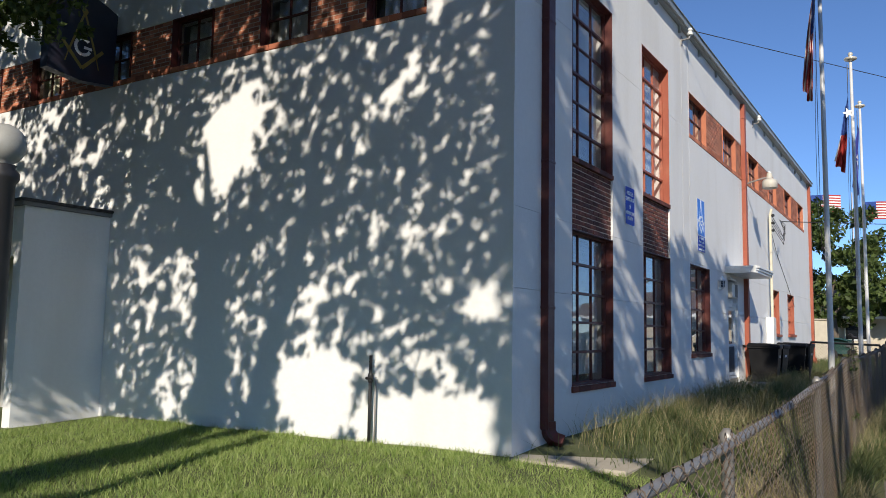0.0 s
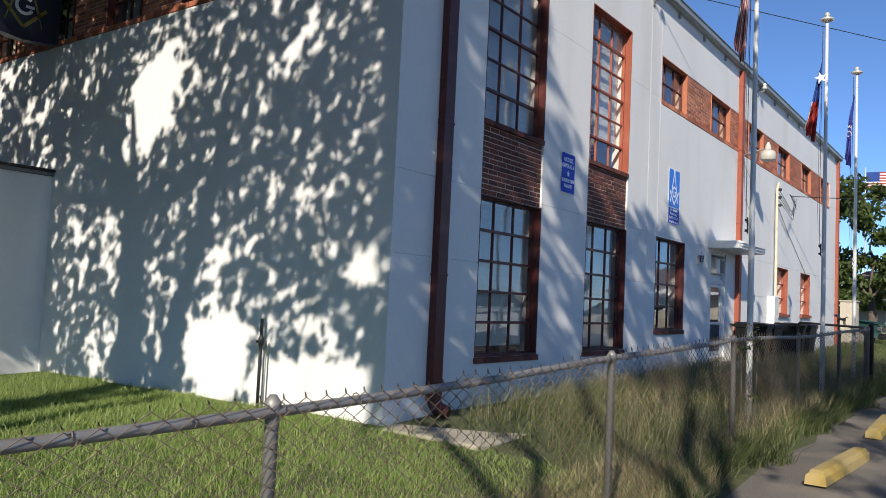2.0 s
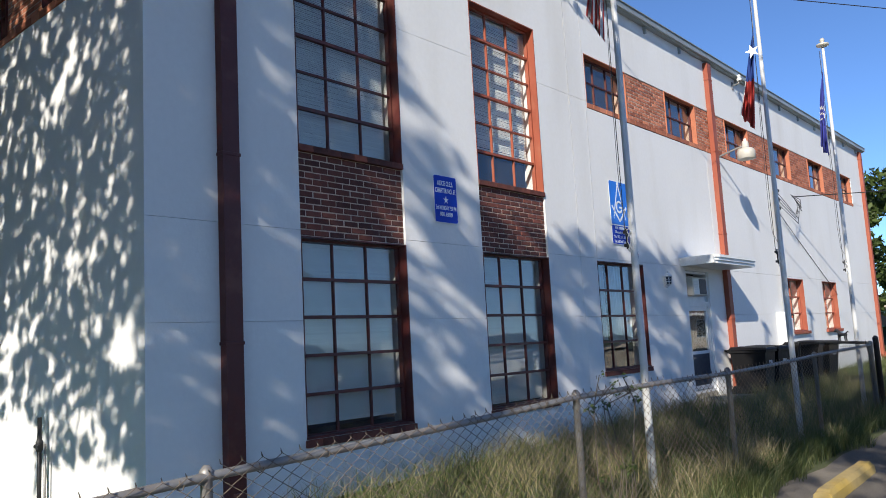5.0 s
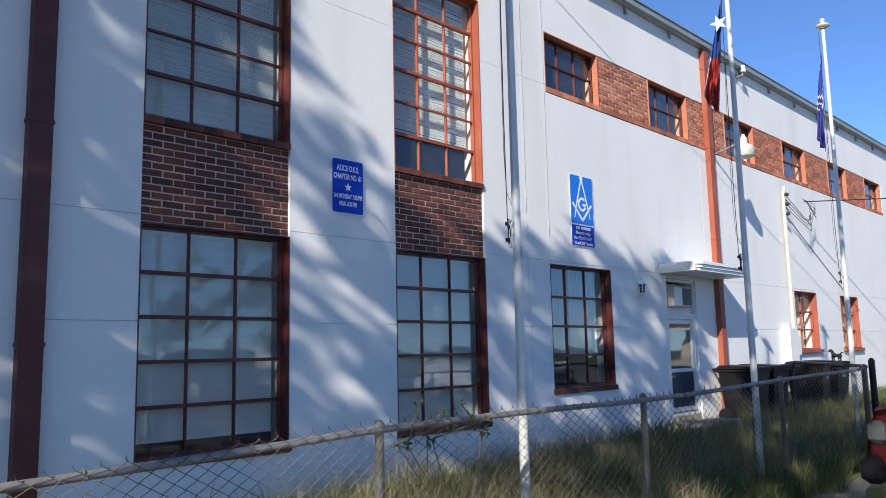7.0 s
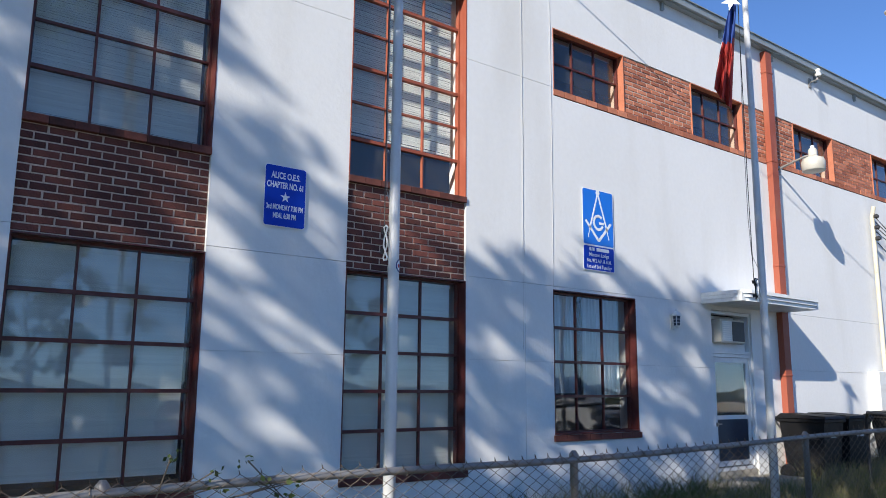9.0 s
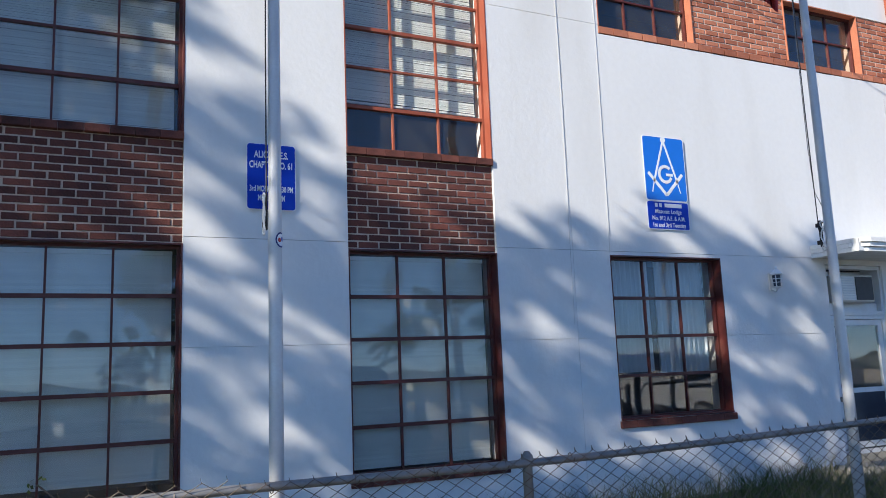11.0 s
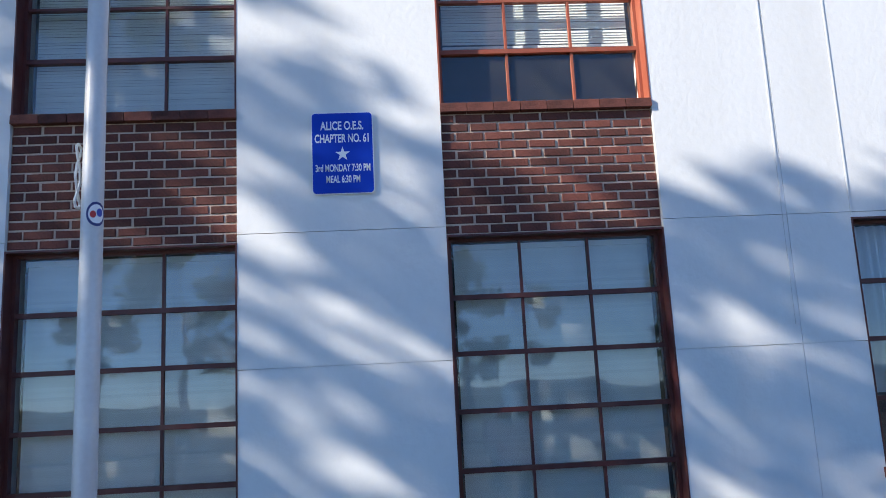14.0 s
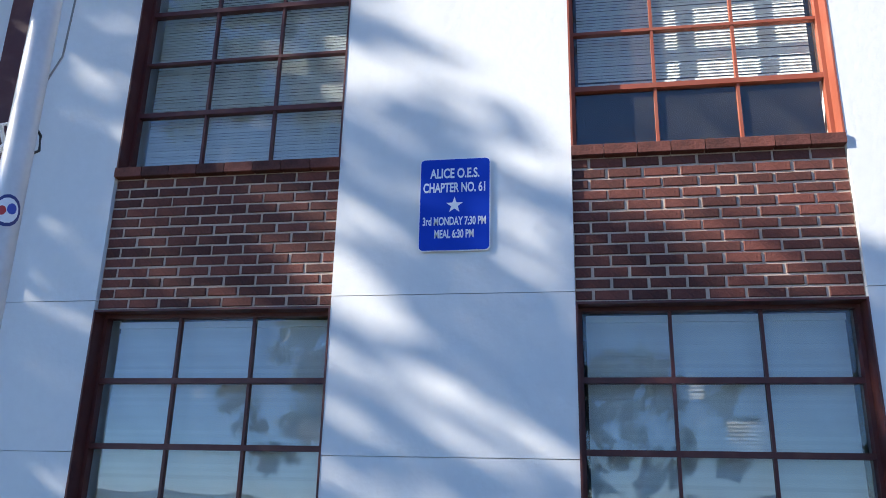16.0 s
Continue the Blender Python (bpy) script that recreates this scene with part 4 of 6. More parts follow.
def link_mesh(name, y_lo, y_hi, top, bottom, pitch=0.056, rad=0.0019, along=None):
    """Woven wire: each wire zigzags from the bottom to its twisted top ends."""
    along = along or (lambda s, x: (x, s))
    verts, faces = [], []
    n = int((y_hi - y_lo) / pitch)
    for k in range(n):
        s0 = y_lo + k * pitch
        t, b = top(s0), bottom(s0)
        steps = int((t + 0.055 - b) / (pitch * 0.62))
        pts = []
        for j in range(steps + 1):
            side = (j + k) % 2
            pts.append((s0 + pitch * (0.5 if (j % 2) else -0.5) * (1 if k % 2 == 0 else -1) + pitch * 0.5, 0.004 * (1 if side else -1) + 0.026, b + j * pitch * 0.62))
        pts.append((pts[-1][0] - 0.006, 0.026, pts[-1][2] + 0.02))
        pts = np.array(pts)
        o = len(verts)
        for p in pts:
            x, y = along(p[0], p[1])
            for q in ((0, 0, rad), (rad * 0.9, rad * 0.6, -rad * 0.6), (-rad * 0.9, -rad * 0.6, -rad * 0.6)):
                verts.append((x + q[0], y + q[1] + 0.0, p[2] + q[2]))
        for j in range(len(pts) - 1):
            a = o + 3 * j
            for c in range(3):
                faces.append((a + c, a + (c + 1) % 3, a + 3 + (c + 1) % 3, a + 3 + c))
    return big_mesh(name, np.array(verts), np.array(faces), WIRE)

mesh = link_mesh("wire_mesh", FY0 - 9, FY1 - 9, lambda s: rail_z(s + 9), lambda s: gz(FN, s + 9) + 0.02, along=lambda s, x: (x + bow(s + 9), s))
part("wire_mesh", mesh, None, fence)

gate = thing("fence_gate", (FN - 0.14, 18.75, gz(FN, 18.7)), "open chain-link gate with a black tube frame", "gate")
gd = Vector((-0.7, 0.714, 0))
gp = lambda s, z: tuple(gd * s + Vector((0, 0, z)))
gm = Mesh()
part("gate_frame", Mesh().tube([gp(0.03, 0.08), gp(0.03, 1.1), gp(0.1, 1.22), gp(2.2, 1.25), gp(2.28, 1.15), gp(2.28, 0.1), gp(0.03, 0.08)], 0.024, 8), BLACKMETAL, gate, smooth=True)
part("wire_mesh", link_mesh("gate_mesh", 0.05, 2.25, lambda s: 1.2, lambda s: 0.1, along=lambda s, x: (gd.x * s, gd.y * s)), None, gate)
part("hinge_post", Mesh().lathe([(0.045, -0.1), (0.045, 1.28), (0.05, 1.29), (0.02, 1.33)], 12, (0.08, 0.06, 0)), BLACKMETAL, gate, smooth=True)
dog = Mesh()
dog.tube([(-0.1, 0, 0.12), (0.0, 0, 0.115), (0.1, 0, 0.13)], [0.03, 0.028, 0.035], 8)
dog.tube([(0.1, 0, 0.14), (0.15, 0, 0.19), (0.19, 0, 0.195), (0.24, 0, 0.18)], [0.025, 0.024, 0.026, 0.012], 8)
dog.tube([(-0.1, 0, 0.135), (-0.17, 0, 0.17), (-0.22, 0, 0.15)], [0.012, 0.008, 0.004], 6)
for x in (-0.1, 0.1):
    for y in (-0.015, 0.015):
        dog.tube([(x, y, 0.12), (x + 0.02, y, 0.06), (x, y, 0.0)], [0.018, 0.012, 0.012], 6)
d = tagged(part("dog_figurine", dog, BLACKMETAL), "small dark metal dog figurine standing on the gate rail", "figurine")
d.matrix_basis = Matrix.Translation((FN - 0.14 - 0.7 * 0.75, 18.75 + 0.714 * 0.75, gz(FN, 18.7) + 1.2535)) @ Matrix.Rotation(radians(-45), 4, "Z") @ Matrix.Rotation(radians(180), 4, "Z") @ Matrix.Scale(0.95, 4)

# ---- flagpoles and flags ----
def flagpole(x, y, top, label):
    z = gz(x, y)
    p = thing("flagpole", (x, y, z), label, "flagpole", "flagpoles")
    part("shaft", Mesh().lathe([(0.04, -0.2), (0.037, 1.5), (0.031, 4.0), (0.024, top - z)], 16), POLE, p, smooth=True)
    part("truck", Mesh().lathe([(0.03, 0), (0.1, 0.03), (0.11, 0.055), (0.09, 0.07), (0.03, 0.09), (0.03, 0.11), (0.045, 0.13), (0.03, 0.165)], 16, (0, 0, top - z)), mat("cap_metal", (0.6, 0.57, 0.48), 0.4, metal=0.3), p, smooth=True)
    part("halyard", Mesh().tube([(-0.06, -0.02, top - z - 0.05), (-0.07, -0.03, 3.5), (-0.065, -0.03, 2.55)], 0.004, 5), CABLE, p)
    part("slack_rope", Mesh().tube([(-0.05, 0.0, top - z - 0.05), (-0.1, 0.0, 4.2), (-0.105, 0.0, 3.2), (-0.09, 0.0, 2.85), (-0.035, 0.0, 2.72)], 0.003, 5), GALV, p)
    part("hook", Mesh().tube([(-0.03, 0.0, 2.62), (-0.065, 0.0, 2.6), (-0.07, 0.0, 2.56), (-0.05, 0.0, 2.545)], 0.004, 5), BLACKMETAL, p)
    part("cleat", Mesh().box((-0.05, -0.05, 2.42), (-0.035, -0.03, 2.62), bevel=0.004).box((-0.075, -0.05, 2.44), (-0.05, -0.035, 2.47)).box((-0.075, -0.05, 2.57), (-0.05, -0.035, 2.6)), BLACKMETAL, p)
    k = Mesh().tube([(-0.012 + 0.022 * math.cos(a * 3), -0.055, 2.5 + 0.11 * math.sin(a * 1.0)) for a in np.linspace(0, 12, 30)], 0.005, 5)
    part("rope_coil", k, DOORMAT, p)
    return p

P1 = flagpole(-1.11, 11.35, 6.75, "white metal flagpole with a round sticker and rope cleat")
P2 = flagpole(-1.04, 15.43, 6.5, "weathered white flagpole with a domed cap")
P3 = flagpole(-1.148, 19.21, 6.62, "far white flagpole with a domed cap")
stk = thing("round_sticker", (-1.11, 11.35, gz(-1, 11.33)), "round white and blue sticker stuck on the flagpole", "sticker")
def arc_patch(r, z0, hw, hh, a0, n=16, lift=0.001):
    m = Mesh()
    pts = [(hw * math.cos(2 * math.pi * k / n), hh * math.sin(2 * math.pi * k / n)) for k in range(n)]
    wrap = lambda s, t: ((r + lift) * math.cos(a0 + s / r), (r + lift) * math.sin(a0 + s / r), z0 + t)
    rings = [[wrap(x * q, y * q) for x, y in pts] for q in (1.0, 0.66, 0.33)]
    vs = sum(rings, []) + [wrap(0, 0)]
    fs = [(j * n + k, j * n + (k + 1) % n, (j + 1) * n + (k + 1) % n, (j + 1) * n + k) for j in range(2) for k in range(n)] + [(2 * n + k, 2 * n + (k + 1) % n, 3 * n) for k in range(n)]
    m.faces(vs, fs)
    return m
rs = 0.0352
part("ring", arc_patch(rs, 2.360, 0.032, 0.041, 0.72), mat("sticker_navy", (0.02, 0.03, 0.16), 0.4), stk)
part("face", arc_patch(rs, 2.360, 0.025, 0.032, 0.72, lift=0.0018), SIGNWHITE, stk)
part("red_patch", arc_patch(rs, 2.358, 0.009, 0.012, 0.42, lift=0.0026), mat("sticker_red", (0.5, 0.03, 0.03), 0.4), stk)
part("blue_patch", arc_patch(rs, 2.365, 0.01, 0.014, 0.98, lift=0.0026), mat("sticker_blue", (0.04, 0.07, 0.4), 0.4), stk)

F_RED = mat("flag_red", (0.4, 0.04, 0.035), 0.8, var=0.1, fine=0.05)
F_WHITE = mat("flag_white", (0.72, 0.7, 0.68), 0.8, var=0.08)
F_BLUE = mat("flag_blue", (0.02, 0.06, 0.26), 0.8, var=0.1)
F_NAVY = mat("flag_indigo", (0.04, 0.05, 0.3), 0.8, var=0.1)


def limp_flag(name, x, y, ztop, drop, spread, heading, colour, mats, label, seed=1, tilt=0.0):
    """A flag hanging slack from the pole: the fly falls down in folds. colour(u, v) gives the material index."""
    f = thing(name, (x, y, ztop), label, "flag", "flags")
    r = random.Random(seed)
    nu, nv = 44, 30
    hd = Vector((math.cos(heading), math.sin(heading), 0))
    side = Vector((-hd.y, hd.x, 0))
    vs = []
    for i in range(nu + 1):
        u = i / nu
        for j in range(nv + 1):
            v = j / nv
            w = spread * (0.35 + 0.65 * u) * (1 - 0.25 * u * u)
            out = 0.045 + w * v * (1 - 0.15 * math.sin(3 * u)) + tilt * u * 0.5 + 0.05 * u
            dep = 0.05 * (0.3 + u) * math.sin(v * 15 + 2.2 * u + seed) + 0.03 * math.sin(v * 7 - 4 * u + seed * 2)
            z = -drop * u * (1 - 0.16 * v) - 0.22 * drop * v * (1 - u) - (0.02 * r.random() if i == nu else 0)
            vs.append(tuple(hd * out + side * dep + Vector((0, 0, z))))
    m = Mesh()
    for i in range(nu):
        for j in range(nv):
            a = i * (nv + 1) + j
            m.faces([vs[a], vs[a + 1], vs[a + nv + 2], vs[a + nv + 1]], [(0, 1, 2, 3)], colour((i + 0.5) / nu, (j + 0.5) / nv))
    me = m.data("cloth", mats)
    bm = bmesh.new()
    bm.from_mesh(me)
    bmesh.ops.remove_doubles(bm, verts=bm.verts, dist=0.0005)
    bm.to_mesh(me)
    bm.free()
    me.polygons.foreach_set("use_smooth", [True] * len(me.polygons))
    part("cloth", me, None, f)
    return f

usa = lambda u, v: 2 if (u < 0.42 and v < 0.54) else (0 if int(v * 13) % 2 == 0 else 1)
tex = lambda u, v: 2 if u < 0.52 else (1 if v > 0.93 else 0)
ind = lambda u, v: 1 if 0.35 < u < 0.6 and (int(u * 30) + int(v * 9)) % 3 == 0 else 2
limp_flag("striped_flag", -1.11, 11.35, 6.4, 1.75, 0.2, radians(200), usa, [F_RED, F_WHITE, F_BLUE], "faded red and white striped flag hanging limp and tattered", 3, 0.05)
FS = limp_flag("star_flag", -1.04, 15.43, 5.95, 1.5, 0.22, radians(205), tex, [F_RED, F_WHITE, F_BLUE], "blue, white and red flag with a white star hanging limp", 5, 0.16)
star = part("star", star2d(0.1), SIGNWHITE, FS)
star.matrix_basis = look((-0.06, -0.14, -0.42), (0.5, -2.0, -0.7)) @ Matrix.Rotation(math.pi, 4, "Y") @ Matrix.Rotation(0.3, 4, "Z")
limp_flag("indigo_flag", -1.148, 19.21, 6.25, 1.6, 0.17, radians(215), ind, [F_RED, F_WHITE, F_NAVY], "indigo blue flag with pale emblem hanging limp", 9, 0.03)

# ---- bins ----
def bin_thing(x, y, turn, label):
    z = gz(x, y)
    b = thing("wheelie_bin", (x, y, z), label, "bin", "rubbish bins")
    b.rotation_euler = (0, 0, radians(turn))
    m = Mesh()
    lo, hi = (0.27, 0.24), (0.35, 0.33)
    vs = [(s * a, t * c, zz) for zz, (a, c) in ((0.03, lo), (0.93, hi)) for s, t in ((-1, -1), (1, -1), (1, 1), (-1, 1))]
    m.faces(vs, [(3, 2, 1, 0), (4, 5, 6, 7)] + [(i, (i + 1) % 4, 4 + (i + 1) % 4, 4 + i) for i in range(4)])
    part("body", m, BLACK, b)
    part("rim", Mesh().box((-0.375, -0.355, 0.9), (0.375, 0.355, 0.96), bevel=0.012), BLACK, b)
    lid = Mesh()
    vs = [(-0.39, -0.37, 0.962), (0.39, -0.37, 0.962), (0.39, 0.37, 0.962), (-0.39, 0.37, 0.962), (-0.34, -0.3, 1.03), (0.36, -0.3, 1.0), (0.36, 0.3, 1.0), (-0.34, 0.3, 1.03)]
    lid.faces(vs, [(3, 2, 1, 0), (4, 5, 6, 7)] + [(i, (i + 1) % 4, 4 + (i + 1) % 4, 4 + i) for i in range(4)])
    part("lid", lid, BLACK, b)
    part("handle", Mesh().tube([(-0.4, -0.28, 0.93), (-0.47, -0.26, 0.96), (-0.47, 0.26, 0.96), (-0.4, 0.28, 0.93)], 0.018, 8), BLACK, b)
    for s in (-0.28, 0.28):
        part("wheel", Mesh().lathe([(0.12, -0.03), (0.13, -0.02), (0.13, 0.02), (0.12, 0.03)], 18).tube([(0, 0, -0.02), (0, 0, 0.02)], 0.03, 8), BLACK, b, at=Matrix.Translation((-0.27, s, 0.13)) @ Matrix.Rotation(radians(90), 4, "X"))
    part("label_patch", Mesh().box((0.337, -0.1, 0.68), (0.342, 0.1, 0.74)), STUCCO_BASE, b)
bin_thing(-3.52, 20.88, 2, "black wheeled rubbish bin beside the red downspout")
bin_thing(-3.5, 21.72, -4, "black wheeled rubbish bin with a sagging lid")
bin_thing(-3.25, 23.35, 6, "black wheeled rubbish bin standing off the wall")
bin_thing(-3.2, 24.25, -3, "black wheeled rubbish bin near the gate")

# ---- steps, slabs, wheel stops ----
tagged(part("door_step", Mesh().box((FX + 0.003, 18.4, 0.1), (FX + 0.6, 20.4, 0.46), bevel=0.02), CONCRETE), "weathered concrete step below the side door", "step")
tagged(part("splash_slab", Mesh().box((FX + 0.004, 7.8, -0.05), (FX + 1.35, 8.95, 0.185), bevel=0.02), CONCRETE), "sandy concrete slab at the corner of the building", "slab")
def wheel_stop(x, y, turn, label):
    m = Mesh()
    prof = [(-0.09, 0), (0.09, 0), (0.08, 0.08), (0.05, 0.125), (-0.05, 0.125), (-0.08, 0.08)]
    n, L = 6, 0.9
    vs = [(px, yy, pz - (0.02 if abs(yy) == L else 0) * (pz > 0.1)) for yy in (-L, -L + 0.05, L - 0.05, L) for px, pz in prof]
    fs = [tuple(range(n)), tuple(range(3 * n, 4 * n))[::-1]] + [(k * n + i, k * n + (i + 1) % n, (k + 1) * n + (i + 1) % n, (k + 1) * n + i) for k in range(3) for i in range(n)]
    o = tagged(part("wheel_stop", m.faces(vs, fs), YELLOW), label, "wheel stop", "wheel stops")
    o.matrix_basis = pose(x, y, rise(y) + 0.02, 0, 0, turn)
for x, y, a in ((0.1, 3.5, 1), (0.14, 6.6, -2), (0.16, 9.75, -3), (0.1, 13.0, 2), (0.12, 16.3, -1)):
    wheel_stop(x, y, a, "worn yellow-painted concrete wheel stop")

# ---- entrance porch on the end wall ----
porch = thing("entrance_porch", (-12.8, 7.2, 0.0), "plain white stucco entrance porch with a dark flat roof edge", "porch")
part("side_wall", Mesh().box((1.22, -0.7, -0.1), (1.42, 0.735, 3.3), bevel=0.006), STUCCO, porch)
part("side_wall", Mesh().box((-1.45, -0.7, -0.1), (-1.25, 0.735, 3.3), bevel=0.006), STUCCO, porch)
part("header", Mesh().box((-1.249, -0.7, 2.55), (1.219, -0.5, 3.3)), STUCCO, porch)
part("roof_slab", Mesh().box((-1.5, -0.76, 3.301), (1.47, 0.735, 3.36), bevel=0.006), ROOFING, porch)
part("roof_edge", Mesh().box((-1.52, -0.79, 3.361), (1.5, 0.735, 3.41), bevel=0.01), BLACKMETAL, porch)
TEAL = mat("teal_painted_steel", (0.05, 0.13, 0.16), 0.5, var=0.12)
dd = tagged(new("door_2"), "closed teal panelled double door inside the porch", "door", kind="structure")
dd.location = (-12.8, EY - 0.02, 0.15)
for s in (-1, 1):
    lf = part("door_leaf", Mesh().box((s * 0.5 - 0.49, -0.05, 0), (s * 0.5 + 0.49, -0.004, 2.15)), TEAL, dd)
    for z in (0.15, 0.8, 1.45):
        part("door_panel", Mesh().box((s * 0.5 - 0.36, -0.065, z), (s * 0.5 + 0.36, -0.051, z + 0.55), bevel=0.01), TEAL, lf)
    part("door_handle", Mesh().tube([(s * 0.08, -0.06, 0.95), (s * 0.08, -0.12, 0.97), (s * 0.08, -0.12, 1.2), (s * 0.08, -0.06, 1.22)], 0.012, 6), GALV, lf)

# ---- hanging sign on the end wall ----
hs = thing("hanging_sign", (-11.55, 7.3, 5.5), "dark arched hanging sign with gilt emblem fixed to the wall", "sign")
NAVYSIGN = mat("dark_navy_sign", (0.02, 0.026, 0.045), 0.35, var=0.25, scale=3, stain=(0.05, 0.02, 0.02), stain_amount=0.6, stain_scale=(3, 3, 3))
GILT = mat("tarnished_gilt", (0.3, 0.24, 0.07), 0.45, metal=0.4, var=0.2)
m = Mesh()
W, Hh = 0.6, 1.24
top = [(-W + 2 * W * k / 12, Hh + 0.17 * math.sin(math.pi * k / 12)) for k in range(13)]
pts = [(-W * 0.97, 0.02), (0, -0.05), (W * 0.97, 0.02)] + top[::-1]
n = len(pts)
m.faces([(-0.09, y, z) for y, z in pts] + [(0.09, y, z) for y, z in pts], [tuple(range(n))[::-1], tuple(range(n, 2 * n))] + [(i, (i + 1) % n, n + (i + 1) % n, n + i) for i in range(n)])
part("cabinet", m, NAVYSIGN, hs)
emblem(hs, Matrix.Translation((0.092, 0, 0.62)) @ WALLFACE, 1.55, GILT, SIGNWHITE)
part("bracket", Mesh().tube([(0, 0.58, 0.95), (0, 0.66, 0.95)], 0.03, 8), GALV, hs)
part("bracket", Mesh().tube([(0, 0.58, 0.2), (0, 0.66, 0.2)], 0.03, 8), GALV, hs)

# ---- lamp post and standpipe ----
lp = thing("lamp_post", (-5.68, 3.05, gz(-5.68, 3.05)), "dark post lamp with a frosted glass globe", "lamp post")
part("post", Mesh().lathe([(0.13, -0.1), (0.13, 0.15), (0.105, 0.22), (0.1, 2.42), (0.125, 2.46), (0.125, 2.5), (0.09, 2.54), (0.1, 2.56)], 14), BLACKMETAL, lp, smooth=True)
# globe base darkened to grey: its tree shade is in the colour
part("globe", Mesh().lathe([(0.07, 2.561)] + [(0.155 * math.cos(a), 2.71 + 0.155 * math.sin(a)) for a in np.linspace(-1.1, 1.5, 12)], 20), mat("frosted_globe_shaded", (0.3, 0.3, 0.28), 0.5, var=0.1), lp, smooth=True)
sp = thing("standpipe", (-5.9, EY - 0.1, gz(-5.9, 7.8)), "thin dark standpipe with a valve beside a pale conduit", "pipe")
part("pipe", Mesh().tube([(0, 0, -0.1), (0, 0, 1.08)], 0.021, 10), BLACKMETAL, sp, smooth=True)
part("valve", Mesh().tube([(-0.05, -0.02, 0.8), (0.05, -0.02, 0.8)], 0.02, 8).lathe([(0.02, 0.74), (0.035, 0.77), (0.035, 0.84), (0.02, 0.87)], 10), BLACKMETAL, sp)
part("conduit", Mesh().tube([(0.06, 0.03, -0.1), (0.06, 0.03, 0.82)], 0.012, 8), GALV, sp, smooth=True)


# ---- trees ----
def leaf_cloud(clumps, size, seed, stretch=0.5):
    """Diamond leaves scattered through clumps: (centre, radius, count) each."""
    r = np.random.default_rng(seed)
    P, S = [], []
    for c, rad, n in clumps:
        d = r.normal(size=(n, 3))
        d /= np.linalg.norm(d, axis=1)[:, None]
        q = r.random(n) ** 0.5
        P.append(np.array(c) + d * (q * rad)[:, None] * np.array([1, 1, 0.75]))
        S.append(size * r.uniform(0.6, 1.35, n))
    P, S = np.concatenate(P), np.concatenate(S)
    n = len(P)
    a = r.normal(size=(n, 3)); a /= np.linalg.norm(a, axis=1)[:, None]
    b = np.cross(a, r.normal(size=(n, 3))); b /= np.linalg.norm(b, axis=1)[:, None]
    a, b = a * S[:, None], b * (S * stretch)[:, None]
    V = np.stack([P - a, P + b - 0.1 * a, P + a, P - b - 0.1 * a], 1).reshape(-1, 3)
    return V, np.arange(4 * n).reshape(-1, 4)


def limb(m, p0, p1, r0, r1, rr, wob=0.25, n=7):
    p0, p1 = Vector(p0), Vector(p1)
    L = (p1 - p0).length
    pts = [p0.lerp(p1, t) + Vector((rr.uniform(-1, 1), rr.uniform(-1, 1), rr.uniform(-0.6, 1))) * wob * L * 0.18 * math.sin(math.pi * t) for t in np.linspace(0, 1, n)]
    m.tube(pts, list(np.linspace(r0, r1, n)), 7, caps=False)
    return pts


def tree(base, forks, clumps, size, label, seed, r0=0.3, stretch=0.5, stem=None):
    """A trunk that forks into limbs, each clump on a branch of its own."""
    t = thing("oak_tree", base, label, "tree", "trees")
    o = Vector(base)
    rr = random.Random(seed)
    m = Mesh()
    hubs = []
    foot = Vector((0, 0, -0.3))
    trunk_top = Vector(forks[0]) - o
    m.tube([foot, Vector((0, 0, 0.3)), trunk_top * 0.5 + Vector((0.1, 0.05, 0)), trunk_top], [r0 * 1.5, r0 * 1.1, r0 * 0.95, r0 * 0.8], 12)
    hubs.append(trunk_top)
    if stem:
        m.tube([Vector(q) - o for q in stem], [r0 * 0.6, r0 * 0.55, r0 * 0.48, r0 * 0.35], 10)
        hubs.append(Vector(stem[-1]) - o)
    for f in forks[1:]:
        h = Vector(f) - o
        limb(m, trunk_top, h, r0 * 0.36, r0 * 0.14, rr)
        hubs.append(h)
    ends = sorted((Vector(c) - o for c, _, _ in clumps[::1 if len(clumps) < 400 else 9]), key=lambda c: min((q - c).length for q in hubs))
    nodes = list(hubs)
    for c in ends:
        limb(m, min(nodes, key=lambda q: (q - c).length_squared), c, 0.022, 0.008, rr, 0.35, 4)
        nodes.append(c)
    part("trunk", m, BARK, t, smooth=True)
    V, F = leaf_cloud([(np.array(Vector(c) - o), rad, n) for c, rad, n in clumps], size, seed, stretch)
    part("crown", big_mesh("crown", V, F, LEAF), None, t)
    return t

rt = random.Random(12)


def share(u, v, w):
    """Uneven leafiness in three sizes, as an even share between 0 and 1."""
    n = sum(f * noise.noise(Vector((u * k, w + 3 * k, v * k))) for k, f in ((0.45, 0.3), (1.0, 0.62), (2.1, 0.7), (3.7, 0.4)))
    return 0.5 * (1 + math.erf(n / 0.36))


def bright(spots, u, v, rest):
    """How open the crown is towards a spot of the wall: spots are (u, v, half width, half height, openness)."""
    k = rest
    for a, b, c, d, f in spots:
        q = (1.3 if f > 0.9 else 1.2) - math.hypot((u - a) / c, (v - b) / d)
        if q > 0:
            k = max(k, f * (1.0 if f > 0.89 else 0.77) * min(1.0, q / 0.5))
    return k


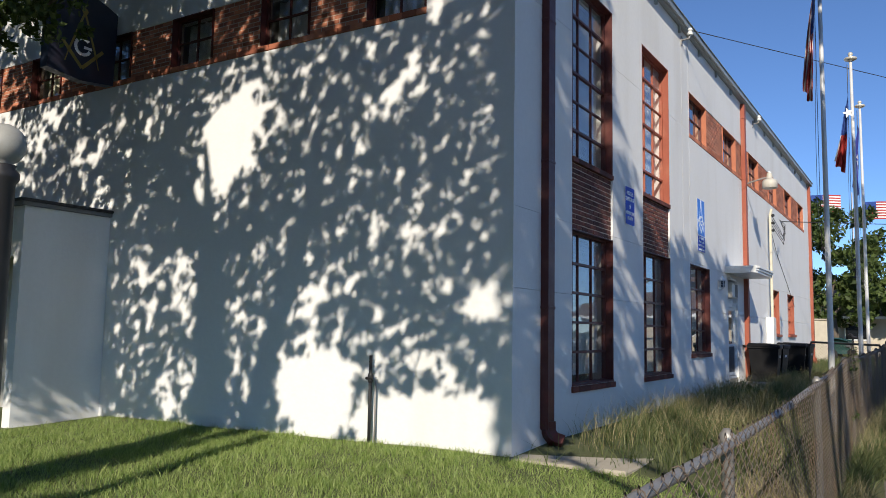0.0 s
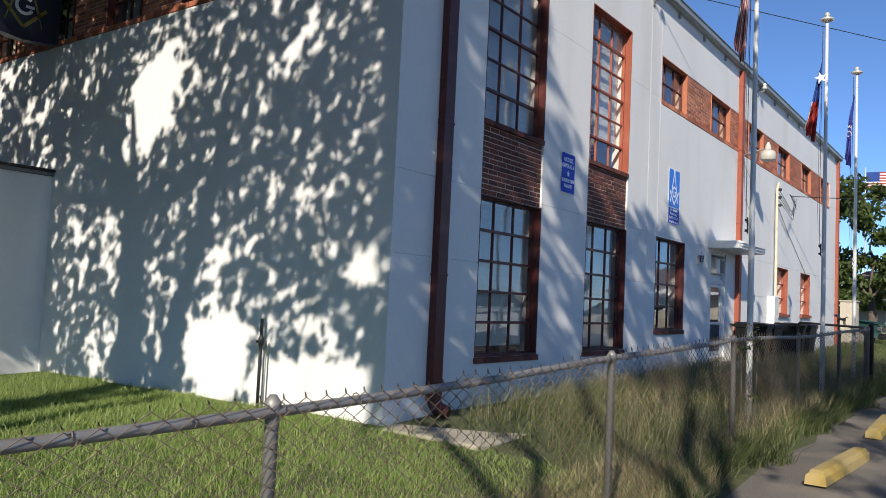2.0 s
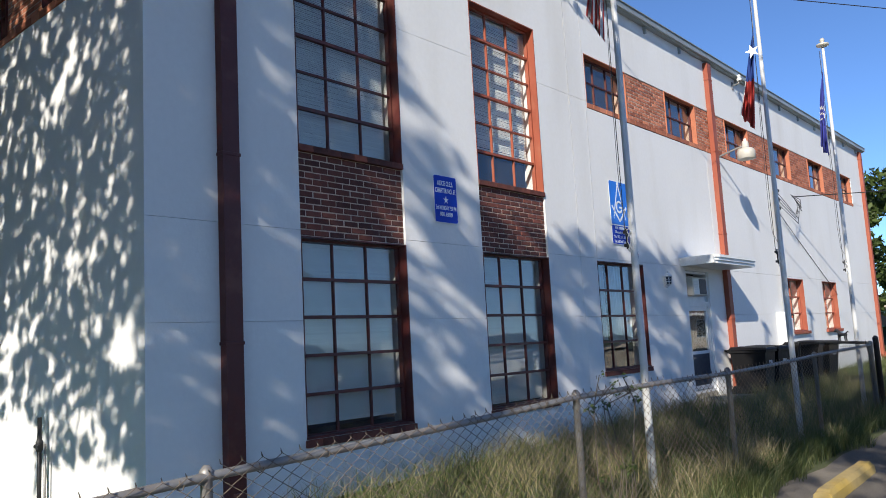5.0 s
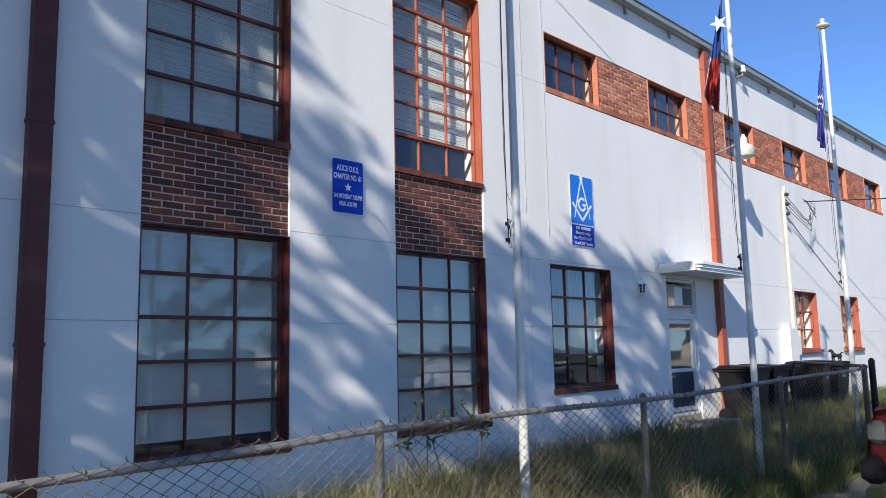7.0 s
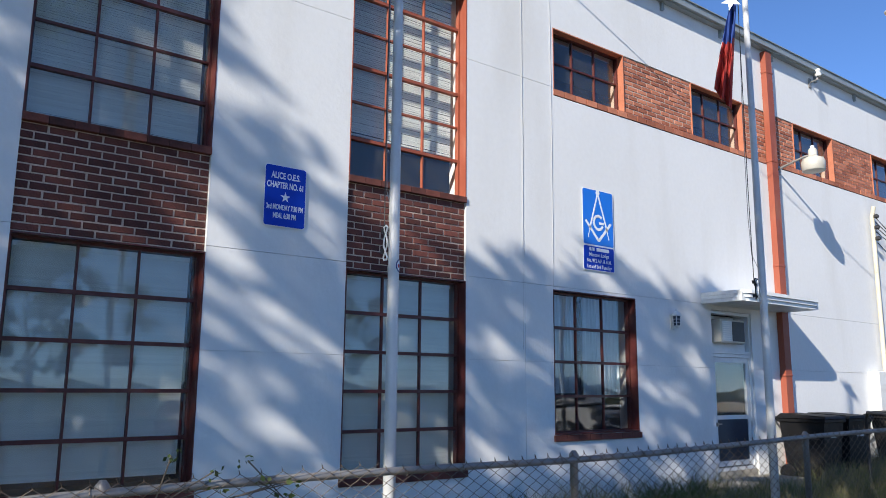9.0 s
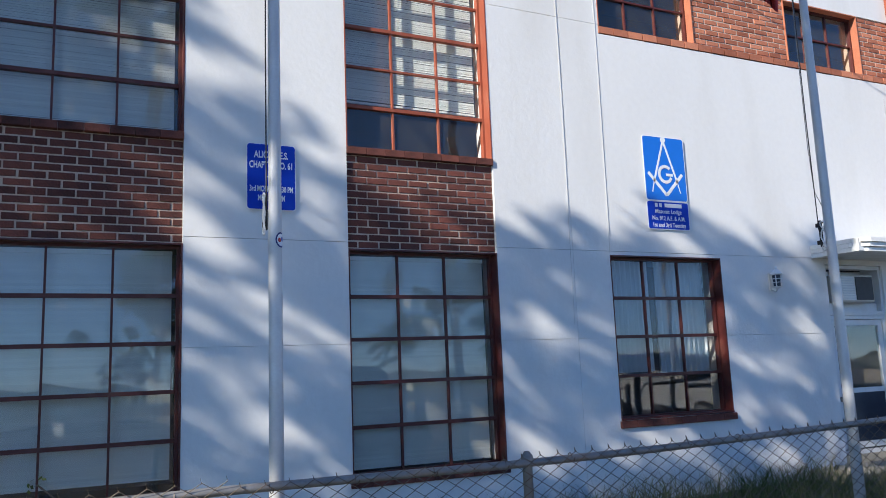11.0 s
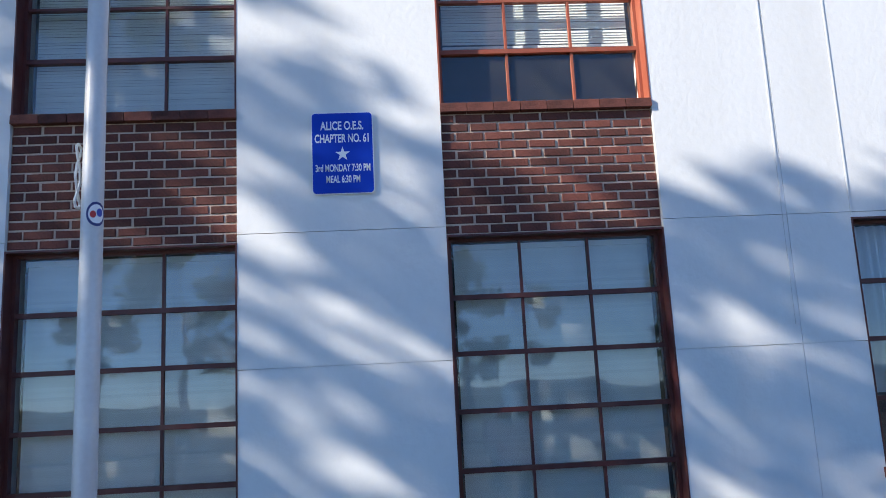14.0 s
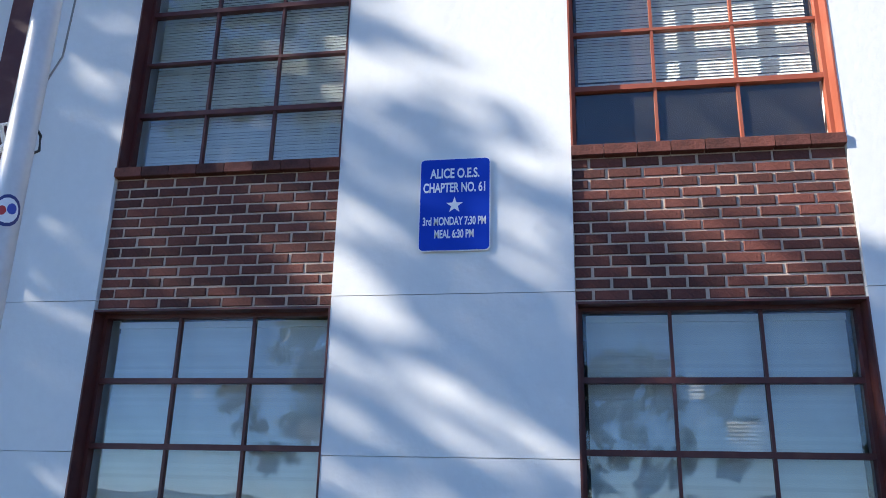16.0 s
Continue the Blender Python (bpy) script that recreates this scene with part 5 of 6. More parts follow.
# the oak in front of the end wall: openings of its crown, by the spots of sun that they let on to that wall
end_spots = [(-8.7, 4.28, 0.62, 0.7, 0.97), (-8.2, 4.85, 0.35, 0.4, 0.75), (-9.05, 3.6, 0.42, 0.45, 0.85), (-8.7, 3.1, 0.55, 0.45, 0.5), (-8.3, 5.4, 0.6, 0.4, 0.36),
             (-14.0, 5.35, 1.8, 0.4, 0.8), (-13.8, 4.6, 0.9, 0.6, 0.45), (-12.2, 4.5, 0.6, 0.5, 0.5), (-11.0, 4.2, 0.5, 0.6, 0.4), (-11.6, 3.75, 0.5, 0.3, 0.5),
             (-11.15, 1.7, 0.35, 0.7, 0.5), (-10.5, 2.14, 0.55, 0.8, 0.46), (-9.6, 2.2, 0.45, 0.8, 0.46), (-9.6, 0.7, 0.45, 0.5, 0.72), (-8.3, 1.9, 0.35, 0.4, 0.5),
             (-8.5, 0.9, 0.3, 0.7, 0.45), (-6.85, 0.7, 0.7, 0.65, 1.0), (-6.7, 2.0, 0.45, 0.4, 0.56), (-6.9, 1.5, 0.55, 0.4, 0.62), (-5.65, 2.85, 0.45, 0.38, 0.62),
             (-5.4, 3.26, 0.32, 0.28, 0.66), (-5.7, 4.45, 0.28, 0.28, 0.66), (-5.36, 4.85, 0.32, 0.38, 0.46), (-6.95, 5.1, 0.45, 0.3, 0.36), (-5.1, 5.4, 0.25, 0.35, 0.5),
             (-5.05, 2.3, 0.3, 0.5, 0.52), (-4.35, 1.86, 0.3, 0.28, 0.97), (-4.06, 2.0, 0.2, 0.45, 0.5), (-5.4, 1.2, 1.1, 0.4, 0.46), (-4.9, 0.45, 1.5, 0.42, 1.0)]
clumpsA = []
x = -17.2
while x < -3.45:
    z = 0.2
    while z < 8.6:
        wx, wz = x + rt.uniform(-0.07, 0.07), z + rt.uniform(-0.07, 0.07)
        rest = 0.01 if wz < 5.45 else (0.5 if wx < -12.8 else -0.1)
        cover = (share(wx * 6.6 + wz * 1.2, wz * 4.6, 5.0) - bright(end_spots, wx, wz, rest)) / 0.4
        if cover > 0.08:
            clumpsA.append((tuple(Vector((wx, EY, wz)) + SUN * rt.uniform(7.2, 10.2)), rt.uniform(0.08, 0.13), int(30 * min(cover, 1.0))))
        z += 0.11
    x += 0.11
for k in range(34):
    c = Vector((-11.4, rt.uniform(6.3, 7.9), rt.uniform(0.2, 3.4))) + SUN * rt.uniform(8, 11)
    clumpsA.append((tuple(c), rt.uniform(0.4, 0.5), 150))
# unseen upper crown, added to keep sky light off the end wall
for k in range(330):
    clumpsA.append(((rt.uniform(-18.0, -4.6), rt.uniform(-2.5, 3.5), rt.uniform(13.0, 16.5)), rt.uniform(0.6, 0.95), 150))
for k in range(26):
    clumpsA.append(((rt.uniform(-13.0, -8.8), rt.uniform(6.5, 7.5), rt.uniform(6.8, 8.4)), rt.uniform(0.28, 0.42), 55))
# unseen reach of the crown towards the building, added to block overhead sky
for k in range(270):
    clumpsA.append(((rt.uniform(-18.0, -4.7), rt.uniform(2.4, 7.0), rt.uniform(10.2, 13.4)), rt.uniform(0.6, 0.95), 150))
# low twigs between the lawn and the hanging sign
for k in range(46):
    clumpsA.append(((rt.uniform(-10.6, -8.8), rt.uniform(4.9, 5.8), rt.uniform(5.25, 6.2)), rt.uniform(0.12, 0.22), 40))
# twigs that hang over the hanging sign
for k in range(60):
    clumpsA.append(((rt.uniform(-13.6, -9.0), rt.uniform(5.0, 6.8), rt.uniform(6.8, 8.2)), rt.uniform(0.2, 0.36), 70))
tree((-5.3, -1.1, 0.0), [(-5.6, -1.0, 8.3), (-6.6, -0.8, 9.6), (-3.7, -1.05, 8.9), (-8.4, 0.2, 8.6), (-9.6, 3.4, 8.2), (-2.6, -1.0, 8.8), (-5.6, -1.6, 10.2), (-10.5, -0.6, 8.6)],
     clumpsA, 0.058, "large live oak with a broad leafy crown over the lawn", 3, 0.33,
     stem=((-5.25, -1.1, 2.0), (-4.75, -1.05, 5.4), (-4.1, -1.05, 7.4), (-3.5, -1.1, 9.2)))
# the oak beside the lot: its crown shades the long front
# openings as (along the front, height, half length, half width, openness), long in the way that the low sun draws them out
front_spots = [(8.14, 2.83, 0.4, 0.12), (8.12, 1.92, 0.4, 0.15), (8.55, 1.69, 0.4, 0.15), (8.6, 1.47, 0.3, 0.12), (8.22, 3.84, 0.2, 0.07), (9.16, 4.82, 0.2, 0.07),
               (9.48, 4.62, 0.25, 0.09), (9.54, 4.2, 0.25, 0.09), (9.3, 2.07, 0.25, 0.1), (9.29, 1.47, 0.3, 0.12), (11.8, 4.5, 0.5, 0.12), (11.45, 4.62, 0.4, 0.12),
               (11.5, 2.88, 0.5, 0.17), (12.45, 2.18, 0.3, 0.12), (11.8, 1.62, 0.6, 0.2), (11.63, 1.31, 0.35, 0.1), (12.3, 1.24, 0.5, 0.12), (11.35, 3.52, 0.3, 0.12),
               (13.6, 3.55, 0.7, 0.28), (13.2, 3.8, 0.5, 0.15), (14.0, 3.2, 0.3, 0.1), (11.05, 3.4, 0.2, 0.12), (14.7, 2.2, 0.4, 0.14), (14.5, 1.6, 0.4, 0.14), (15.5, 2.25, 0.3, 0.15),
               (17.65, 1.75, 0.4, 0.13), (16.06, 1.0, 0.5, 0.12), (15.8, 0.84, 0.4, 0.1), (18.6, 2.2, 0.4, 0.15), (18.9, 1.4, 0.4, 0.15), (17.9, 2.5, 0.4, 0.15), (12.4, 3.8, 0.45, 0.25), (12.55, 3.35, 0.25, 0.12),
               (11.3, 3.55, 0.4, 0.14)]
slant = lambda y, z: (0.851 * y - 0.525 * z, 0.525 * y + 0.851 * z)
front_spots = [(*slant(y, z), a + 0.05, b + 0.02, 0.9) for y, z, a, b in front_spots]
clumpsB = []
a = 1.5
while a < 18.5:
    b = 4.0
    while b < 13.5:
        wa, wb = a + rt.uniform(-0.15, 0.15), b + rt.uniform(-0.06, 0.06)
        wy, wz = 0.851 * wa + 0.525 * wb, -0.525 * wa + 0.851 * wb
        if 7.5 < wy < 20.4 and (wy < 18.8 or wz > 0.8) and 0.1 < wz < 8.3:
            lim = float(np.interp(wy, [10.9, 11.25, 12.65, 14.25, 15.8, 17.0, 18.7, 20.4], [9.0, 5.3, 3.6, 3.4, 3.15, 3.55, 3.1, 3.1]))
            pane = wz < 2.97 and (9.66 < wy < 11.24 or 12.71 < wy < 14.29)
            rest = 1.0 if wz > lim else -0.15 if pane else (0.2 if lim - wz < 0.7 and wy > 10.9 else 0.07)
            cover = (share(wa * 0.9, wb * 2.7, 9.0) - bright(front_spots, wa, wb, rest)) / 0.16
            if cover > 0.15:
                clumpsB.append((tuple(Vector((FX, wy, wz)) + SUN * rt.uniform(15, 20)), rt.uniform(0.12, 0.18), int(14 * min(cover, 1.0))))
        b += 0.14
    a += 0.35
for k in range(60):
    c = Vector((rt.uniform(-1.8, 1.8), rt.uniform(8.5, 16.0), rt.uniform(0.0, 3.4))) + SUN * rt.uniform(15, 20)
    clumpsB.append((tuple(c), rt.uniform(0.4, 0.65), 80))
for k in range(330):
    c = Vector((rt.uniform(-3.9, -0.6), rt.uniform(13.5, 26.0), rt.uniform(0.1, 0.6))) + SUN * rt.uniform(16, 20)
    clumpsB.append((tuple(c), rt.uniform(0.22, 0.42), 60))
tree((6.6, -6.6, 0.0), [(5.6, -6.1, 5.8), (2.2, -5.0, 8.6), (1.2, -6.2, 9.5), (2.6, -1.5, 9.4), (1.6, 0.6, 9.0), (3.0, -6.0, 12.0)],
     clumpsB, 0.09, "large live oak beside the parking lot", 4, 0.34)

def far_tree(x, y, h, r, n, seed, label, leaf=0.16, nc=46):
    rr = random.Random(seed)
    cl = []
    for k in range(nc):
        a, q, z = rr.uniform(0, 6.28), rr.random() ** 0.5, rr.uniform(0.28, 1)
        w = r * q * (1 - abs(z - 0.55) * 1.1)
        cl.append(((x + w * math.cos(a), y + w * math.sin(a), h * z), rr.uniform(0.5, 0.9) * h * 0.11, n))
    z0 = gz(x, y) - 0.1
    tree((x, y, z0), [(x, y, h * 0.32), (x + r * 0.4, y, h * 0.55), (x - r * 0.4, y + 0.4, h * 0.55), (x, y, h * 0.75)], cl, leaf, label, seed, 0.22)
far_tree(-4.4, 46, 8.4, 4.2, 200, 31, "dense green live oak behind the building", 0.15, 70)
far_tree(-1.8, 60, 8.6, 4.0, 110, 32, "green oak behind the low house")
far_tree(5.5, 66, 8.0, 5.0, 90, 33, "distant green tree beyond the house", 0.2)
# invented tree row, never in view: hides sky so end wall shade darkens
for k, (x, y, h) in enumerate(((-24, 2, 14.5), (-25, -6, 14.5), (-19, -11, 13.5), (-12, -16, 11.8), (-5.5, -17, 11.8), (1.0, -18, 11.8))):
    far_tree(x, y, h, 5.8, 170, 50 + k, "tall dense oak added out of view to dim the end wall", 0.26, 90)
far_tree(22, 4, 9.5, 5.0, 60, 34, "leafy street tree across the parking lot", 0.24)
far_tree(24, 15, 8.0, 4.4, 60, 35, "leafy street tree across the parking lot", 0.24)
far_tree(23, 27, 10.0, 5.0, 60, 36, "leafy street tree across the parking lot", 0.24)


# ---- grass ----
def blades(n, area, height, width, lean, seed, keep=None, curl=0.5, tiers=2, tuft=0.0):
    """Bent grass blades, each a narrow strip that ends in a point."""
    r = np.random.default_rng(seed)
    x0, x1, y0, y1 = area
    X, Y = r.uniform(x0, x1, n), r.uniform(y0, y1, n)
    if tuft:
        cx, cy = r.uniform(x0, x1, int(n / 45)), r.uniform(y0, y1, int(n / 45))
        i = r.integers(0, len(cx), n)
        X, Y = cx[i] + r.normal(0, tuft, n), cy[i] + r.normal(0, tuft, n)
        ok = (X > x0) & (X < x1) & (Y > y0) & (Y < y1)
        X, Y = X[ok], Y[ok]
    if keep is not None:
        ok = keep(X, Y, r)
        X, Y = X[ok], Y[ok]
    n = len(X)
    Z = np.array([gz(a, b) for a, b in zip(X, Y)]) - 0.01
    Hh = height * r.uniform(0.45, 1.25, n)
    az = r.uniform(0, 2 * np.pi, n)
    ln = lean * Hh * r.uniform(0.2, 1.3, n)
    dx, dy = np.cos(az) * ln, np.sin(az) * ln
    fa = r.uniform(0, np.pi, n)
    wx, wy = np.cos(fa) * width * r.uniform(0.6, 1.3, n), np.sin(fa) * width * r.uniform(0.6, 1.3, n)
    levels = []
    for t in np.linspace(0, 1, tiers + 1):
        k = (1 - t) ** 0.6
        c = np.stack([X + dx * t ** 1.8, Y + dy * t ** 1.8, Z + Hh * (t - 0.28 * curl * t ** 3)], 1)
        w = np.stack([wx * k, wy * k, 0 * wx], 1)
        if t < 1:
            levels += [c - w, c + w]
        else:
            levels.append(c)
    k = len(levels)
    V = np.stack(levels, 1).reshape(-1, 3)
    b = np.arange(n)[:, None] * k
    tris = []
    for j in range(tiers - 1):
        q = 2 * j
        tris += [b + np.array([[q, q + 1, q + 3]]), b + np.array([[q, q + 3, q + 2]])]
    tris.append(b + np.array([[k - 3, k - 2, k - 1]]))
    return V, np.concatenate(tris)

def lawn_keep(X, Y, r):
    return ~((X < -11.2) & (X > -14.4) & (Y > 6.3)) & ~((X > -4.1) & (Y > 7.9))
V, F = blades(150000, (-13.5, -0.75, 2.2, 7.9), 0.06, 0.004, 0.7, 1, lawn_keep, tiers=1)
tagged(part("lawn_grass", big_mesh("lawn_grass", V, F, GRASS), None), "short mown green lawn grass in front of the end wall", "grass", kind="stuff")
V, F = blades(46000, (-11, -0.78, 1.6, 7.9), 0.11, 0.0045, 0.8, 2, lawn_keep, tiers=2, tuft=0.1)
tagged(part("lawn_grass", big_mesh("lawn_tufts", V, F, GRASS), None), "taller green tufts in the lawn", "grass", kind="stuff")
strip = lambda X, Y, r: (r.random(len(X)) < (0.1 + 0.9 * np.clip((Y - 8.4) / 3.5, 0, 1)) * (0.35 + 0.65 * np.clip((X + 3.9) / 1.3, 0, 1))) & ~((X < -3.1) & (Y > 18.1) & (Y < 20.6))
V, F = blades(42000, (-3.85, -0.5, 7.7, 24), 0.37, 0.0055, 0.8, 3, strip, tiers=3, tuft=0.16)
tagged(part("tall_grass", big_mesh("tall_grass", V, F, TALL), None), "unmown tall grass between fence and building", "grass", kind="stuff")
V, F = blades(15000, (-3.8, -0.55, 8.2, 24), 0.52, 0.0028, 0.6, 4, strip, tiers=3, tuft=0.12)
tagged(part("tall_grass", big_mesh("straw_stalks", V, F, STRAW), None), "dry straw-coloured seed stalks standing in tall grass", "grass", kind="stuff")
edge = lambda X, Y, r: X < -0.52 + 0.18 * np.sin(Y * 2.1) + 0.1 * np.sin(Y * 5.3)
V, F = blades(16000, (-0.95, -0.15, 4.5, 24), 0.34, 0.0042, 1.0, 5, edge, tiers=3, tuft=0.12)
tagged(part("tall_grass", big_mesh("edge_grass", V, F, TALL), None), "coarse grass clumps leaning over the pavement edge", "grass", kind="stuff")
V, F = blades(9000, (-1.6, -0.5, 4.0, 8.5), 0.26, 0.003, 0.7, 6, None, tiers=3, tuft=0.12)
tagged(part("tall_grass", big_mesh("fence_grass", V, F, STRAW), None), "dry grass growing through the fence foot", "grass", kind="stuff")
V, F = blades(60000, (-16, -0.8, 24, 46), 0.25, 0.008, 0.7, 8, lambda X, Y, r: (X > -3.9) | (Y > 34.5), tiers=2)
tagged(part("tall_grass", big_mesh("far_grass", V, F, TALL), None), "rough grass beyond the gate", "grass", kind="stuff")
vine = thing("vine", (FN - 0.08, 9.95, 1.18), "leafy vine climbing the fence by the post", "vine")
rv = random.Random(8)
vm = Mesh()
cl = []
for k in range(7):
    a = rv.uniform(-0.2, 0.9)
    pts = [(0.0, a, -1.1), (0.02, a + rv.uniform(-0.2, 0.2), -0.5), (0.0, a + rv.uniform(-0.3, 0.3), 0.02), (0.03, a + rv.uniform(-0.4, 0.4), rv.uniform(0.1, 0.28))]
    vm.tube(pts, 0.004, 5)
    cl += [(p, 0.06, 7) for p in pts[1:]]
part("stem", vm, BARK, vine)
V, F = leaf_cloud([(np.array(c), r, n) for c, r, n in cl], 0.017, 9, 0.7)
part("leaves", big_mesh("vine_leaves", V, F, LEAF), None, vine)


# ---- vehicles ----
RUBBER = mat("tyre_rubber", (0.02, 0.02, 0.02), 0.8, var=0.1)
CARGLASS = mat("dark_car_glass", (0.01, 0.012, 0.014), 0.08, var=0.0, fine=0.0)
HEADLAMP = mat("clear_headlamp", (0.18, 0.19, 0.2), 0.12, metal=0.6, var=0.05)
def vehicle(x, y, turn, paint, label, name="parked_car"):
    """A sport-utility car, nose along local -x, the nose at x = 0."""
    c = thing(name, (x, y, rise(y) + 0.02), label, "car", "parked cars")
    c.rotation_euler = (0, 0, radians(turn))
    prof = [(0.06, 0.42), (0.0, 0.6), (0.02, 0.78), (0.1, 0.98), (0.4, 1.06), (1.25, 1.14), (4.3, 1.12), (4.55, 0.95), (4.6, 0.6), (4.5, 0.4)]
    vs, n = [], len(prof)
    for s, inset in ((-1, 0.08), (-1, 0.0), (1, 0.0), (1, 0.08)):
        for px, pz in prof:
            nose = 0.16 * max(0, 1 - px / 0.5) ** 2
            vs.append((px + (0.03 if inset else 0), s * (0.92 - nose - (0.0 if not inset else 0.0)), pz) if not inset else (px, s * (0.86 - nose), pz + (0.03 if pz > 0.9 else 0.0)))
    fs = [(k * n + i, k * n + (i + 1) % n, (k + 1) * n + (i + 1) % n, (k + 1) * n + i) for k in range(3) for i in range(n)] + [tuple(range(n)), tuple(range(3 * n, 4 * n))]
    part("body", Mesh().faces(vs, fs), paint, c)
    cab = [(1.2, 1.15), (1.95, 1.68), (3.7, 1.72), (4.35, 1.15)]
    vs = [(px, s * (0.84 if pz < 1.3 else 0.68), pz) for s in (-1, 1) for px, pz in cab]
    part("cabin", Mesh().faces(vs, [(0, 1, 2, 3), (7, 6, 5, 4), (0, 4, 5, 1), (1, 5, 6, 2), (2, 6, 7, 3), (3, 7, 4, 0)]), CARGLASS, c)
    part("roof_panel", Mesh().box((1.98, -0.67, 1.69), (3.72, 0.67, 1.745), bevel=0.02), paint, c)
    part("bumper", Mesh().box((-0.06, -0.78, 0.36), (0.12, 0.78, 0.6), bevel=0.05), BLACK, c)
    part("grille", Mesh().box((-0.015, -0.42, 0.66), (0.03, 0.42, 0.86), bevel=0.01), BLACKMETAL, c)
    for s in (-1, 1):
        part("headlight", Mesh().box((0.02, s * 0.62 - 0.16, 0.7), (0.16, s * 0.62 + 0.16, 0.9), bevel=0.04), HEADLAMP, c)
        part("wing_mirror", Mesh().box((1.45, s * 0.98 - 0.1, 1.12), (1.58, s * 0.98 + 0.1, 1.28), bevel=0.03), paint, c)
        for wx in (0.85, 3.7):
            w = part("wheel", Mesh().lathe([(0.27, -0.1), (0.34, -0.09), (0.355, -0.04), (0.355, 0.04), (0.34, 0.09), (0.27, 0.1)], 24), RUBBER, c, at=Matrix.Translation((wx, s * 0.86, 0.35)) @ Matrix.Rotation(radians(90), 4, "X"))
            part("rim", Mesh().lathe([(0.26, -0.105), (0.2, -0.11), (0.2, 0.11), (0.26, 0.105)], 16), GALV, w)
    return c
vehicle(0.46, 14.85, 0, mat("dark_red_car_paint", (0.085, 0.008, 0.012), 0.16, var=0.04, fine=0.02), "dark red car parked nose towards the fence")
vehicle(1.6, 24.0, 0, mat("white_car_paint", (0.7, 0.7, 0.68), 0.2, var=0.03, fine=0.02), "white car parked nose towards the fence")
vehicle(-3.0, 39.5, 178, mat("dark_green_car_paint", (0.02, 0.06, 0.055), 0.2, var=0.05), "dark green car parked beyond the fence")

# ---- beyond the gate ----
house = thing("low_house", (1.0, 52, gz(1, 52)), "low house with a brown shingle roof and cream walls", "house")
CREAM = mat("cream_wall", (0.5, 0.45, 0.36), 0.85, var=0.1)
BROWNROOF = mat("brown_shingles", (0.14, 0.095, 0.075), 0.9, var=0.2, scale=2, fine=0.2, bump=0.02, bump_scale=12)
part("wall", Mesh().box((-7, -3, -0.2), (10, 4, 2.3)), CREAM, house)
rf = Mesh().faces([(-8, -4, 2.15), (11, -4, 2.15), (11, 5, 2.15), (-8, 5, 2.15), (-6.5, 0.5, 3.9), (9.5, 0.5, 3.9)], [(0, 1, 5, 4), (2, 3, 4, 5), (1, 2, 5), (3, 0, 4), (3, 2, 1, 0)])
part("roof", rf, BROWNROOF, house)
part("eaves_board", Mesh().box((-8, -4.06, 2.08), (11, -4.0, 2.22)), DOORMAT, house)
for x in (-4.5, -1.0, 3.0, 7.0):
    w = part("window", Mesh().box((x - 0.6, -3.05, 0.9), (x + 0.6, -3.0, 1.9)), DOORMAT, house)
    part("pane", Mesh().box((x - 0.52, -3.06, 0.98), (x + 0.52, -3.051, 1.82)), CARGLASS, w)
h2 = thing("tall_house", (2.5, 62, gz(2, 62)), "cream two-storey house with brown eaves behind trees", "house")
part("wall", Mesh().box((-4, -3, -0.2), (6, 5, 5.0)), CREAM, h2)
part("roof", Mesh().faces([(-4.8, -4, 4.95), (6.8, -4, 4.95), (6.8, 6, 4.95), (-4.8, 6, 4.95), (-2.5, 1, 6.7), (4.5, 1, 6.7)], [(0, 1, 5, 4), (2, 3, 4, 5), (1, 2, 5), (3, 0, 4), (3, 2, 1, 0)]), BROWNROOF, h2)
for x in (-2.6, 0.4, 3.4):
    w = part("window", Mesh().box((x - 0.5, -3.05, 3.2), (x + 0.5, -3.0, 4.4)), DOORMAT, h2)
    part("pane", Mesh().box((x - 0.43, -3.06, 3.27), (x + 0.43, -3.051, 4.33)), CARGLASS, w)
pil = thing("brick_pillar", (-4.0, 37.2, gz(-4, 37)), "square tan brick gate pillar", "pillar")
